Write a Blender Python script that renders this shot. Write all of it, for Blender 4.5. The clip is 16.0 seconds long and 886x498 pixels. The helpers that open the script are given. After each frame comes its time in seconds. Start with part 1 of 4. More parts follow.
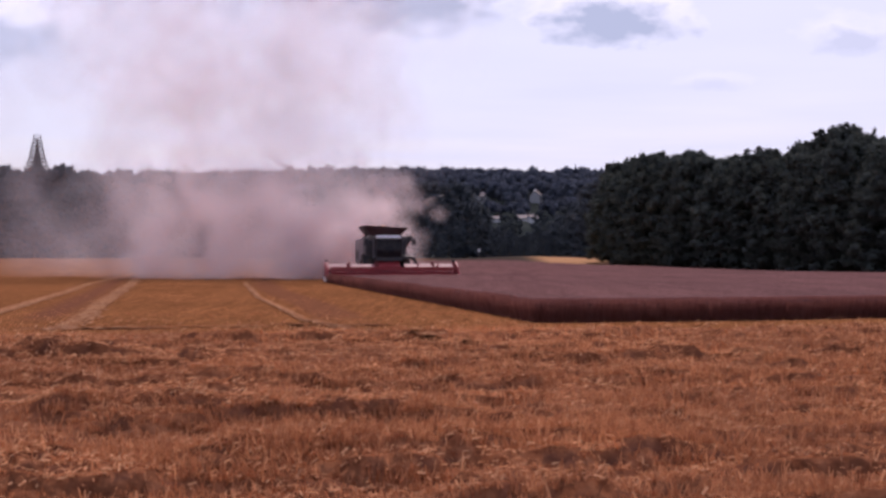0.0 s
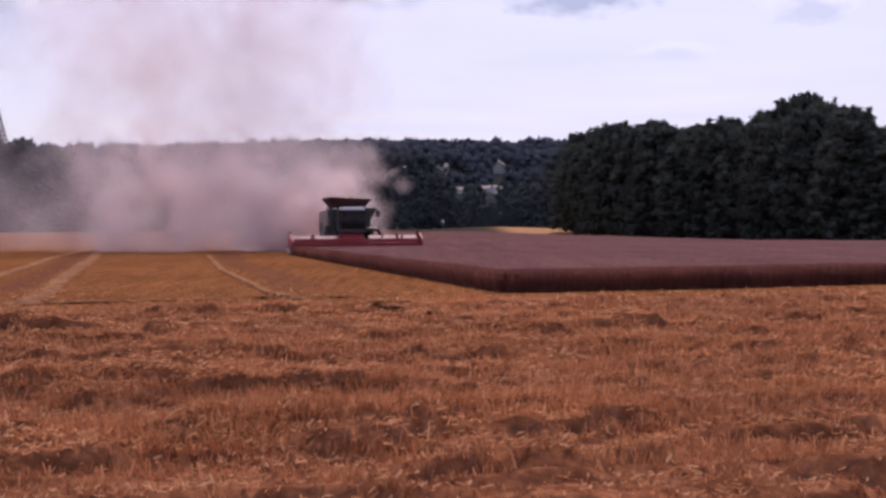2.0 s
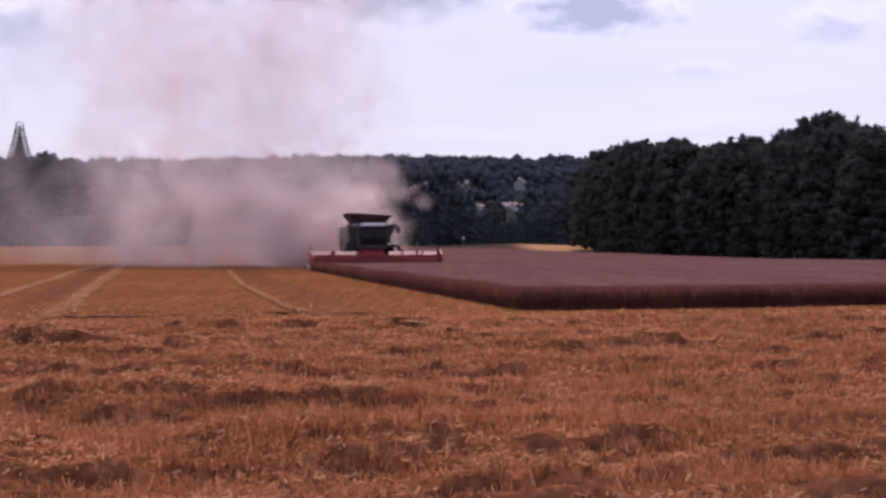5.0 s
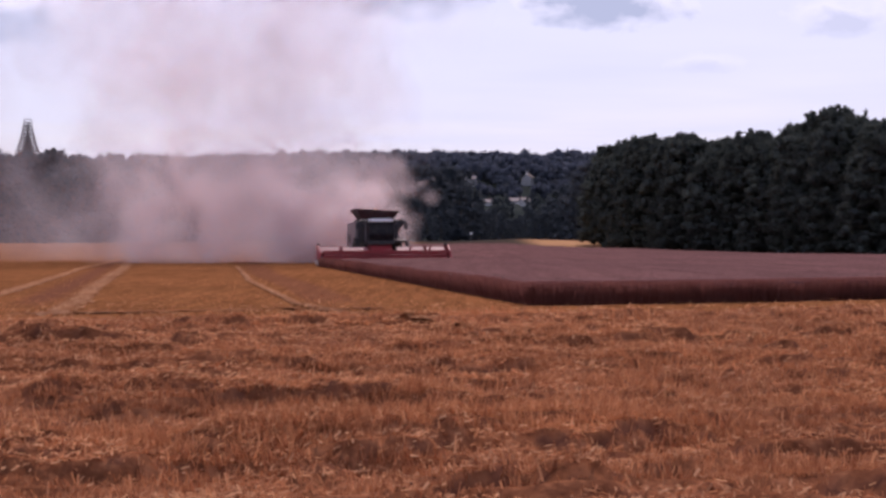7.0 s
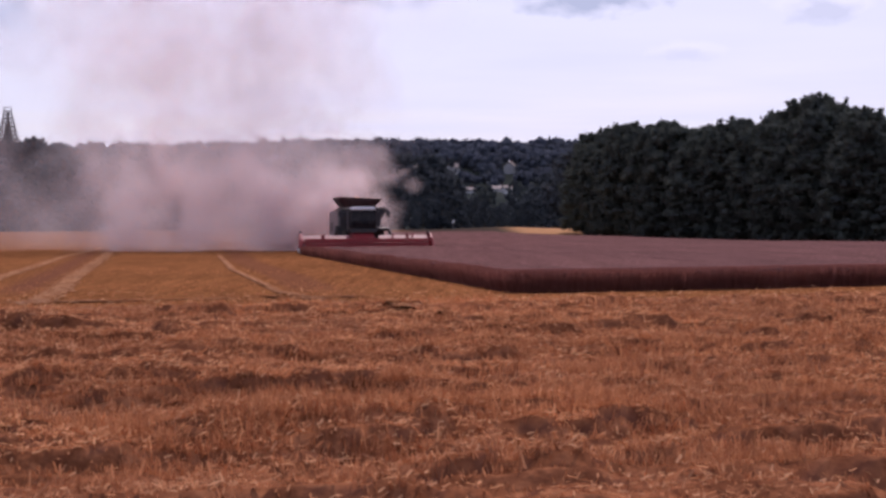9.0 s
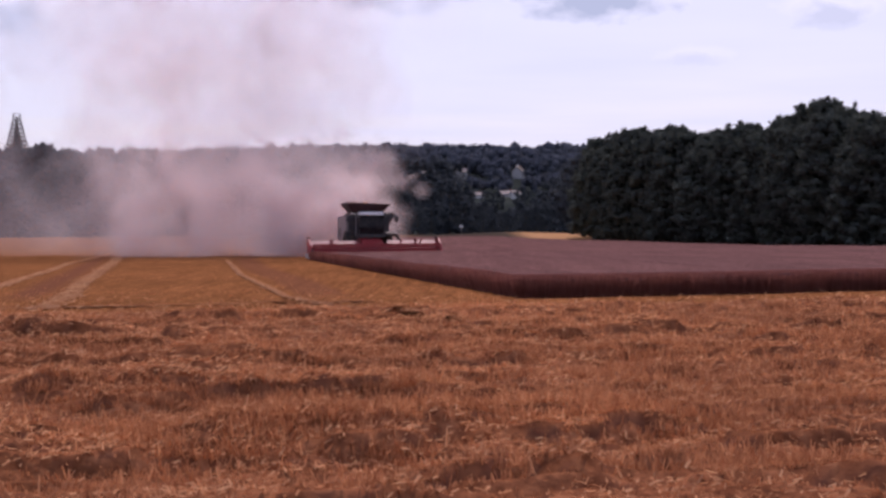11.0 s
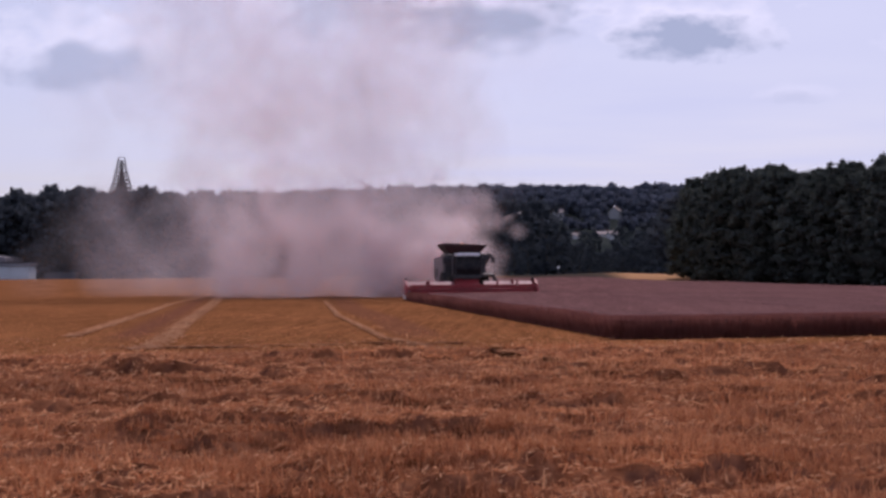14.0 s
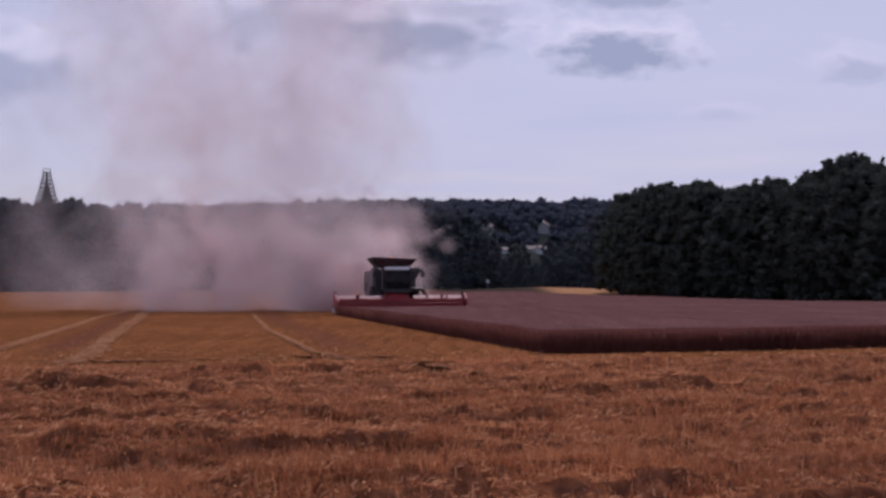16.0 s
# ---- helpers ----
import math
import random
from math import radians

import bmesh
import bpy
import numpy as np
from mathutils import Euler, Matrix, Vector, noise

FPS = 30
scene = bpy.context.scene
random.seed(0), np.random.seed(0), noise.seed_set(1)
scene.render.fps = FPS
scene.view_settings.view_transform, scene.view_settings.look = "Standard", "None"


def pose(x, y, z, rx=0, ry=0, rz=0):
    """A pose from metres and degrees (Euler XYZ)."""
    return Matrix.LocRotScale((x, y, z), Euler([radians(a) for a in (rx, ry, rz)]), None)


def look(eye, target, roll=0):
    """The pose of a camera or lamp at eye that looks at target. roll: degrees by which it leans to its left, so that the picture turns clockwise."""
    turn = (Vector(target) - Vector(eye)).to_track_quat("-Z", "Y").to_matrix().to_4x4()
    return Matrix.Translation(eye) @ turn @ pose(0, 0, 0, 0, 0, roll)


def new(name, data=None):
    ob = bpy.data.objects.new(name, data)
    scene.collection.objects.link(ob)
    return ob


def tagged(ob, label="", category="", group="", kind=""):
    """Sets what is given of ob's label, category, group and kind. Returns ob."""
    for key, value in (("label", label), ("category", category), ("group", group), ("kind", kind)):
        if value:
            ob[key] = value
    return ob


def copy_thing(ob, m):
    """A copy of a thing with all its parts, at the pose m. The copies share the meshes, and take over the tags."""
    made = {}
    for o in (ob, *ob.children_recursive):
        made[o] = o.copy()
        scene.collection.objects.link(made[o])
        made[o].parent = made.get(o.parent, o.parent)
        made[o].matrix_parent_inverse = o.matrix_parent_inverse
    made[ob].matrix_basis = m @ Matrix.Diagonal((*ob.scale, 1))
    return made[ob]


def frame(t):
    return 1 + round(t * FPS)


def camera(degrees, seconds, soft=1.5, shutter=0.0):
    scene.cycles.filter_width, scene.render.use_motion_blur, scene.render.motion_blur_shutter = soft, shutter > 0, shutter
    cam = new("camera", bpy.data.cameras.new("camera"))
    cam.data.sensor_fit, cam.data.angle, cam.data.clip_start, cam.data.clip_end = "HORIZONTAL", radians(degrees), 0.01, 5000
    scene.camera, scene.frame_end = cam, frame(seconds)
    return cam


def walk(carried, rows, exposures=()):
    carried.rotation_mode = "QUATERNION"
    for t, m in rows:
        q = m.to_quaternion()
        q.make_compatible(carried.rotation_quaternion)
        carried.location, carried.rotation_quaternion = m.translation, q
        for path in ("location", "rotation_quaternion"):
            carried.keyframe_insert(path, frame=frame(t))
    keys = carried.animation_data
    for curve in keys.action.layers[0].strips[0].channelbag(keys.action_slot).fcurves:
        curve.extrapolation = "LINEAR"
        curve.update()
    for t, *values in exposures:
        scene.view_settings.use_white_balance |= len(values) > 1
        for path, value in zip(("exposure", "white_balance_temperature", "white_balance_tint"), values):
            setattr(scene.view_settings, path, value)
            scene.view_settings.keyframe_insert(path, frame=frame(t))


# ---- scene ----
cam = camera(36.2, 16.0, soft=3.0)
EYE = 1.75
# seconds, yaw, pitch, roll of a camera held by hand on one spot
ROWS = [
    (0.0, 0.000, 0.334, 0.000), (0.5, -1.406, 0.122, 0.474), (1.0, -2.306, -0.380, 0.202), (1.5, -2.195, -0.500, 0.116),
    (2.0, -1.516, -0.893, 0.445), (2.5, -0.455, -0.592, 0.099), (3.0, -0.479, -0.380, 0.200), (5.5, -0.682, -0.058, 0.030),
    (6.0, 1.812, 0.084, 0.059), (6.5, 2.057, -0.309, 0.426), (7.0, -0.334, -0.376, 0.201), (7.5, -1.290, -1.116, 0.079),
    (8.0, -0.973, -0.967, 0.374), (8.5, -0.946, -0.929, 0.461), (9.0, -1.082, -0.888, 0.310), (11.5, -0.470, -0.532, 0.422),
    (12.0, -0.195, -0.408, 0.422), (12.5, -0.122, -0.497, 0.617), (13.0, 0.935, -0.302, 1.081), (13.5, 1.830, 0.481, 0.932),
    (14.0, 3.344, 1.086, 0.448), (14.5, 6.011, 1.254, 0.261), (15.0, 5.008, 1.320, 0.955), (15.5, 1.855, 1.528, 0.868),
    (16.0, 0.376, 1.660, 0.310),
]
EXPOSURES = [(0.0, 0.0, 6500, 32), (12.8, 0.0, 6500, 32), (14.5, -0.44, 6250, 32), (16.0, -0.56, 6250, 32)]
walk(cam, [(t, pose(0, 0, EYE, 90 + pitch, roll, yaw)) for t, yaw, pitch, roll in ROWS], EXPOSURES)

# ---- light: high sun ahead of the camera, behind the woods, thin bright cloud ----
SUN_AZIMUTH, SUN_HEIGHT = 8.0, 50.0
sun = new("sun", bpy.data.lights.new("sun", "SUN"))
sun.data.energy, sun.data.angle, sun.data.color = 2.5, radians(0.6), (1.0, 0.93, 0.84)
sun.matrix_world = look((200 * math.sin(radians(SUN_AZIMUTH)), 200 * math.cos(radians(SUN_AZIMUTH)), 200 * math.tan(radians(SUN_HEIGHT))), (0, 0, 0))

world = bpy.data.worlds.new("sky")
scene.world = world
world.use_nodes = True
wn, wl = world.node_tree.nodes, world.node_tree.links
wn.clear()


def wmath(op, a, b=None, c=None, clamp=False):
    n = wn.new("ShaderNodeMath")
    n.operation, n.use_clamp = op, clamp
    for i, v in enumerate((a, b, c)):
        if v is None:
            continue
        if isinstance(v, (int, float)):
            n.inputs[i].default_value = v
        else:
            wl.new(v, n.inputs[i])
    return n.outputs[0]


def wmix(f, a, b):
    n = wn.new("ShaderNodeMix")
    n.data_type = "RGBA"
    for i, v in ((0, f), (6, a), (7, b)):
        if isinstance(v, (int, float)):
            n.inputs[i].default_value = v
        elif isinstance(v, tuple):
            n.inputs[i].default_value = (*v, 1)
        else:
            wl.new(v, n.inputs[i])
    return n.outputs[2]


def build_sky():
    coord = wn.new("ShaderNodeTexCoord")
    split = wn.new("ShaderNodeSeparateXYZ")
    wl.new(coord.outputs["Generated"], split.inputs[0])
    sky = wn.new("ShaderNodeTexSky")
    sky.sky_type, sky.sun_disc = "NISHITA", False
    sky.sun_elevation, sky.sun_rotation = radians(SUN_HEIGHT), radians(SUN_AZIMUTH)
    sky.air_density, sky.dust_density = 1.0, 2.0
    gain = wn.new("ShaderNodeVectorMath")
    gain.operation = "SCALE"
    wl.new(sky.outputs[0], gain.inputs[0])
    gain.inputs["Scale"].default_value = 0.12
    # flat cloud coordinates on a high plane, so that clouds shrink towards the horizon
    high = wmath("MAXIMUM", split.outputs[2], 0.03)
    plane = wn.new("ShaderNodeCombineXYZ")
    wl.new(wmath("DIVIDE", split.outputs[0], high), plane.inputs[0])
    wl.new(wmath("DIVIDE", split.outputs[1], high), plane.inputs[1])
    veil = wn.new("ShaderNodeTexNoise")
    wl.new(plane.outputs[0], veil.inputs["Vector"])
    veil.inputs["Scale"].default_value, veil.inputs["Detail"].default_value = 0.35, 4
    ramp = wn.new("ShaderNodeMapRange")
    wl.new(veil.outputs[0], ramp.inputs[0])
    ramp.inputs[1].default_value, ramp.inputs[2].default_value = 0.30, 0.62
    # the thin bright sheet is thickest towards the sun
    toward = wn.new("ShaderNodeVectorMath")
    toward.operation = "DOT_PRODUCT"
    wl.new(coord.outputs["Generated"], toward.inputs[0])
    a = radians(SUN_AZIMUTH)
    toward.inputs[1].default_value = (math.sin(a) * 0.9, math.cos(a) * 0.9, 0.42)
    near_sun = wn.new("ShaderNodeMapRange")
    wl.new(toward.outputs["Value"], near_sun.inputs[0])
    near_sun.inputs[1].default_value, near_sun.inputs[2].default_value = 0.70, 0.94
    near_sun.inputs[3].default_value, near_sun.inputs[4].default_value = 0.42, 0.92
    amount = wmath("MULTIPLY", near_sun.outputs[0], wmath("MULTIPLY_ADD", ramp.outputs[0], 0.35, 0.65))
    base = wmix(amount, gain.outputs[0], SKY_VEIL)
    # single fair-weather clouds low over the hill: bearing, rise, half width, half height, density
    ahead = wmath("MAXIMUM", split.outputs[1], 0.05)
    bearing = wmath("DIVIDE", split.outputs[0], ahead)
    rise = wmath("DIVIDE", split.outputs[2], ahead)
    flat = wn.new("ShaderNodeCombineXYZ")
    wl.new(bearing, flat.inputs[0])
    wl.new(wmath("MULTIPLY", rise, 1.7), flat.inputs[1])
    rough = wn.new("ShaderNodeTexNoise")
    wl.new(flat.outputs[0], rough.inputs["Vector"])
    rough.inputs["Scale"].default_value, rough.inputs["Detail"].default_value = 34, 6
    shape = wmath("SUBTRACT", rough.outputs[0], 0.5)
    rim_all, body_all = None, None
    for b0, r0, w, h, k in CLOUDS:
        dx = wmath("DIVIDE", wmath("SUBTRACT", bearing, b0), w)
        dy = wmath("DIVIDE", wmath("SUBTRACT", rise, r0), h)
        d = wmath("SQRT", wmath("ADD", wmath("MULTIPLY", dx, dx), wmath("MULTIPLY", dy, dy)))
        d = wmath("ADD", d, wmath("MULTIPLY", shape, -2.2))
        body = wmath("MULTIPLY", wmath("MULTIPLY_ADD", d, -1.6, 1.75, clamp=True), k)
        up = wmath("ADD", d, wmath("MULTIPLY", dy, -0.45))
        rim = wmath("MULTIPLY", wmath("MULTIPLY_ADD", up, -1.5, 1.9, clamp=True), k)
        body_all = body if body_all is None else wmath("MAXIMUM", body_all, body)
        rim_all = rim if rim_all is None else wmath("MAXIMUM", rim_all, rim)
    col = wmix(wmath("MULTIPLY", rim_all, 0.75), base, CLOUD_RIM)
    col = wmix(body_all, col, CLOUD_BODY)
    back = wn.new("ShaderNodeBackground")
    wl.new(col, back.inputs[0])
    back.inputs[1].default_value = 1.0
    out = wn.new("ShaderNodeOutputWorld")
    wl.new(back.outputs[0], out.inputs[0])


SKY_VEIL, CLOUD_RIM, CLOUD_BODY = (0.70, 0.80, 0.98), (1.02, 1.08, 1.20), (0.38, 0.49, 0.65)
CLOUDS = [
    (-0.022, 0.186, 0.072, 0.020, 0.9), (-0.130, 0.198, 0.060, 0.020, 0.6), (0.122, 0.172, 0.056, 0.018, 0.85),
    (0.130, 0.214, 0.050, 0.010, 0.7), (0.300, 0.160, 0.030, 0.011, 0.45), (-0.330, 0.160, 0.068, 0.020, 0.7),
    (0.200, 0.127, 0.024, 0.005, 0.25), (0.010, 0.205, 0.050, 0.010, 0.5), (0.270, 0.222, 0.035, 0.008, 0.5),
]
build_sky()


# ---- materials ----
def material(name):
    m = bpy.data.materials.new(name)
    m.use_nodes = True
    return m, m.node_tree.nodes, m.node_tree.links, m.node_tree.nodes["Principled BSDF"]


def texture(nodes, links, scale, detail=4.0, stretch=(1, 1, 1), turn=0.0, coord="Object"):
    tc, mp, no = nodes.new("ShaderNodeTexCoord"), nodes.new("ShaderNodeMapping"), nodes.new("ShaderNodeTexNoise")
    links.new(tc.outputs[coord], mp.inputs[0])
    mp.inputs["Rotation"].default_value = (0, 0, turn)
    mp.inputs["Scale"].default_value = stretch
    links.new(mp.outputs[0], no.inputs["Vector"])
    no.inputs["Scale"].default_value, no.inputs["Detail"].default_value = scale, detail
    return no.outputs[0]


def ramp(nodes, links, fac, stops):
    r = nodes.new("ShaderNodeValToRGB")
    while len(r.color_ramp.elements) < len(stops):
        r.color_ramp.elements.new(0.5)
    for e, (at, c) in zip(r.color_ramp.elements, stops):
        e.position, e.color = at, (*c, 1)
    links.new(fac, r.inputs[0])
    return r.outputs[0]


def blend(nodes, links, fac, a, b, mode="MIX"):
    n = nodes.new("ShaderNodeMix")
    n.data_type, n.blend_type = "RGBA", mode
    for i, v in ((0, fac), (6, a), (7, b)):
        if isinstance(v, (int, float)):
            n.inputs[i].default_value = v
        elif isinstance(v, tuple):
            n.inputs[i].default_value = (*v, 1)
        else:
            links.new(v, n.inputs[i])
    return n.outputs[2]


def bump(nodes, links, bsdf, height, strength, distance):
    b = nodes.new("ShaderNodeBump")
    b.inputs["Strength"].default_value, b.inputs["Distance"].default_value = strength, distance
    links.new(height, b.inputs["Height"])
    links.new(b.outputs[0], bsdf.inputs["Normal"])


def paint(name, color, rough=0.45, metal=0.0, dirt=(0.20, 0.13, 0.08), dirty=0.35, scale=3.0):
    """Painted or bare metal and plastic with dust lying on it in patches and a fine grain."""
    m, n, l, b = material(name)
    big = texture(n, l, scale, 5)
    fine = texture(n, l, scale * 14, 3)
    f = n.new("ShaderNodeMapRange")
    l.new(big, f.inputs[0])
    f.inputs[1].default_value, f.inputs[2].default_value, f.inputs[4].default_value = 0.42, 0.72, dirty
    c = blend(n, l, f.outputs[0], color, dirt)
    c = blend(n, l, 0.25, c, ramp(n, l, fine, [(0.3, (0.75, 0.75, 0.75)), (0.7, (1, 1, 1))]), "MULTIPLY")
    l.new(c, b.inputs["Base Color"])
    b.inputs["Roughness"].default_value, b.inputs["Metallic"].default_value = rough, metal
    bump(n, l, b, fine, 0.12, 0.01)
    return m


def plant(name, dark, light, rough=0.6, glow_through=0.3, mottle=0.7):
    """Leaves and straw: each blade its own shade, some light passing through."""
    m, n, l, b = material(name)
    geo = n.new("ShaderNodeNewGeometry")
    c = ramp(n, l, geo.outputs["Random Per Island"], [(0.0, dark), (0.55, tuple((a + d) / 2 for a, d in zip(dark, light))), (1.0, light)])
    patch = texture(n, l, 0.25, 4)
    c = blend(n, l, mottle, c, ramp(n, l, patch, [(0.3, (0.62, 0.62, 0.66)), (0.7, (1.1, 1.1, 1.0))]), "MULTIPLY")
    info = n.new("ShaderNodeObjectInfo")
    c = blend(n, l, 0.5, c, ramp(n, l, info.outputs["Random"], [(0.0, (0.7, 0.72, 0.7)), (1.0, (1.0, 1.0, 0.95))]), "MULTIPLY")
    l.new(c, b.inputs["Base Color"])
    b.inputs["Roughness"].default_value = rough
    b.inputs["Specular IOR Level"].default_value = 0.0
    if glow_through:
        t, mix = n.new("ShaderNodeBsdfTranslucent"), n.new("ShaderNodeMixShader")
        l.new(c, t.inputs[0])
        mix.inputs[0].default_value = glow_through
        l.new(b.outputs[0], mix.inputs[1])
        l.new(t.outputs[0], mix.inputs[2])
        l.new(mix.outputs[0], n["Material Output"].inputs[0])
    return m


scene.cycles.transparent_max_bounces = 110


def dust_material(name, back, forward, cover, gaps):
    """Fine dust: veils that thin out to nothing at their rims and let most light past, and throw much of what they catch onwards."""
    m, n, l, b = material(name)
    n.remove(b)
    geo = n.new("ShaderNodeNewGeometry")
    shade = ramp(n, l, geo.outputs["Random Per Island"], [(0.0, (0.9, 0.88, 0.87)), (1.0, (1, 1, 1))])
    one, two, both = n.new("ShaderNodeBsdfDiffuse"), n.new("ShaderNodeBsdfTranslucent"), n.new("ShaderNodeAddShader")
    l.new(blend(n, l, 1.0, back, shade, "MULTIPLY"), one.inputs[0])
    l.new(blend(n, l, 1.0, forward, shade, "MULTIPLY"), two.inputs[0])
    l.new(one.outputs[0], both.inputs[0])
    l.new(two.outputs[0], both.inputs[1])
    # thickness: full in the middle of a veil, none at its rim, broken up into drifting billows
    thick = n.new("ShaderNodeAttribute")
    thick.attribute_name = "thickness"
    billow = n.new("ShaderNodeMapRange")
    l.new(texture(n, l, 0.16, 5, (1, 0.6, 0.8)), billow.inputs[0])
    billow.inputs[1].default_value, billow.inputs[2].default_value = 0.36, 0.62
    billow.inputs[3].default_value, billow.inputs[4].default_value = gaps, 1.6 - gaps
    cut = n.new("ShaderNodeMath")
    cut.operation = "MULTIPLY"
    l.new(thick.outputs["Fac"], cut.inputs[0])
    l.new(billow.outputs[0], cut.inputs[1])
    amount = n.new("ShaderNodeMath")
    amount.operation = "MULTIPLY"
    l.new(cut.outputs[0], amount.inputs[0])
    amount.inputs[1].default_value = cover
    past, mix = n.new("ShaderNodeBsdfTransparent"), n.new("ShaderNodeMixShader")
    l.new(amount.outputs[0], mix.inputs[0])
    l.new(past.outputs[0], mix.inputs[1])
    l.new(both.outputs[0], mix.inputs[2])
    l.new(mix.outputs[0], n["Material Output"].inputs[0])
    return m


FIELD_TURN = math.atan(0.186)   # the drilled rows run this far off straight ahead


def field_material():
    m, n, l, b = material("stubble_ground")

    def mask(name):
        a = n.new("ShaderNodeAttribute")
        a.attribute_name = name
        return a.outputs["Fac"]

    broad = texture(n, l, 0.09, 5)
    streak = texture(n, l, 1.0, 5, (3.2, 0.16, 1), -FIELD_TURN)
    across = texture(n, l, 1.0, 5, (0.22, 2.4, 1), -FIELD_TURN)
    grain = texture(n, l, 9.0, 6)
    clod = texture(n, l, 2.6, 4)
    straw = ramp(n, l, grain, [(0.28, STUBBLE_DARK), (0.5, STUBBLE_MID), (0.74, STUBBLE_LIGHT)])
    lay = blend(n, l, mask("headland"), streak, across)
    rows = ramp(n, l, lay, [(0.34, (0.55, 0.50, 0.46)), (0.50, (0.95, 0.95, 0.95)), (0.66, (1.35, 1.35, 1.3))])
    c = blend(n, l, 0.55, straw, rows, "MULTIPLY")
    c = blend(n, l, 0.6, c, ramp(n, l, broad, [(0.35, (0.78, 0.76, 0.74)), (0.65, (1.15, 1.12, 1.1))]), "MULTIPLY")
    c = blend(n, l, 0.5, c, ramp(n, l, clod, [(0.38, (0.42, 0.37, 0.34)), (0.54, (1, 1, 1))]), "MULTIPLY")
    # the strips that were cut along the rows lie cleaner and more golden
    c = blend(n, l, mask("headland"), blend(n, l, 1.0, c, (0.88, 0.92, 0.76), "MULTIPLY"), c)
    # bare soil colour, also painted as shade on the near sides of straw mats
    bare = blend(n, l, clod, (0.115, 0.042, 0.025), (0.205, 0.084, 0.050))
    c = blend(n, l, mask("soil_and_shade"), c, bare)
    c = blend(n, l, mask("tramline"), c, ramp(n, l, grain, [(0.3, (0.40, 0.21, 0.10)), (0.7, (0.58, 0.35, 0.19))]))
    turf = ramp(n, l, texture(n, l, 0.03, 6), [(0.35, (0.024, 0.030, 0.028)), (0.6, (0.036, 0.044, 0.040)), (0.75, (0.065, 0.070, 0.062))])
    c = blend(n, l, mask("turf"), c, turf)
    l.new(c, b.inputs["Base Color"])
    b.inputs["Roughness"].default_value = 0.9
    b.inputs["Specular IOR Level"].default_value = 0.0
    bump(n, l, b, grain, 0.7, 0.05)
    return m


STUBBLE_DARK, STUBBLE_MID, STUBBLE_LIGHT = (0.165, 0.058, 0.028), (0.290, 0.112, 0.054), (0.43, 0.180, 0.088)
M_FIELD = field_material()
M_STUBBLE = plant("straw_stubble", (0.52, 0.205, 0.098), (0.92, 0.45, 0.235), 0.8, 0.55)
M_LITTER = plant("pale_straw", (0.56, 0.232, 0.112), (0.92, 0.51, 0.28), 0.7, 0.4)
M_TRACK = plant("crushed_straw", (0.40, 0.17, 0.085), (0.62, 0.33, 0.19), 0.8, 0.25)
M_CROP = plant("ripe_crop", (0.24, 0.088, 0.078), (0.43, 0.180, 0.150), 0.9, 0.5)
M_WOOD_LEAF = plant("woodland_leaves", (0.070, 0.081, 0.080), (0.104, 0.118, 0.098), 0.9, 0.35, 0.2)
# leaves farther off are paler and bluer: distance haze put into their colour
M_FAR_LEAF_HAZY = plant("hazy_hillside_leaves", (0.076, 0.086, 0.102), (0.108, 0.120, 0.132), 0.9, 0.35, 0.2)
M_HILL_LEAF_HAZY = plant("hazy_distant_leaves", (0.095, 0.105, 0.140), (0.130, 0.142, 0.172), 0.9, 0.3, 0.25)
M_BARK = paint("bark", (0.09, 0.07, 0.055), 0.9, 0, (0.05, 0.045, 0.035), 0.6, 5)
M_DUST = dust_material("chaff_dust", (0.32, 0.275, 0.268), (0.67, 0.578, 0.565), 0.17, 0.25)
M_DUST_THIN = dust_material("thin_dust", (0.29, 0.268, 0.274), (0.70, 0.642, 0.655), 0.062, 0.55)
M_RED = paint("red_paint", (0.34, 0.030, 0.034), 0.6, 0, (0.26, 0.12, 0.09), 0.3)
M_RED_WORN = paint("dusty_red_paint", (0.22, 0.030, 0.030), 0.75, 0, (0.24, 0.12, 0.09), 0.4)
# paler red for the added header plates, the beam's sheen in its colour
M_RED_SHEEN = paint("sheen_red_paint", (0.32, 0.105, 0.105), 0.6, 0, (0.38, 0.21, 0.19), 0.5)
M_TANK = paint("dark_red_tank", (0.060, 0.026, 0.030), 0.6, 0, (0.20, 0.11, 0.09), 0.35)
M_GREY = paint("grey_panel", (0.21, 0.19, 0.195), 0.45, 0, (0.33, 0.22, 0.15), 0.5)
M_DARK = paint("dark_metal", (0.035, 0.035, 0.04), 0.5, 0.2, (0.16, 0.10, 0.07), 0.4)
M_STEEL = paint("bare_steel", (0.22, 0.21, 0.20), 0.6, 0.6, (0.25, 0.16, 0.10), 0.4)
M_WHITE = paint("white_plastic", (0.36, 0.34, 0.33), 0.35, 0, (0.45, 0.36, 0.28), 0.25)
M_ROOF_WHITE = paint("white_cab_roof", (0.85, 0.84, 0.84), 0.3, 0, (0.6, 0.5, 0.45), 0.2)
M_RUBBER = paint("tyre_rubber", (0.025, 0.025, 0.026), 0.85, 0, (0.20, 0.13, 0.08), 0.6)
M_WALL = paint("rendered_wall", (0.62, 0.60, 0.58), 0.85, 0, (0.5, 0.45, 0.4), 0.35, 0.6)
M_ROOF = paint("roof_tiles", (0.33, 0.27, 0.25), 0.8, 0, (0.10, 0.09, 0.08), 0.5, 0.8)
M_SHEET = paint("metal_sheeting", (0.20, 0.175, 0.19), 0.5, 0.1, (0.28, 0.25, 0.24), 0.5, 0.4)
M_SHEET_WHITE = paint("white_sheeting", (0.72, 0.72, 0.72), 0.5, 0, (0.42, 0.38, 0.36), 0.4, 0.4)
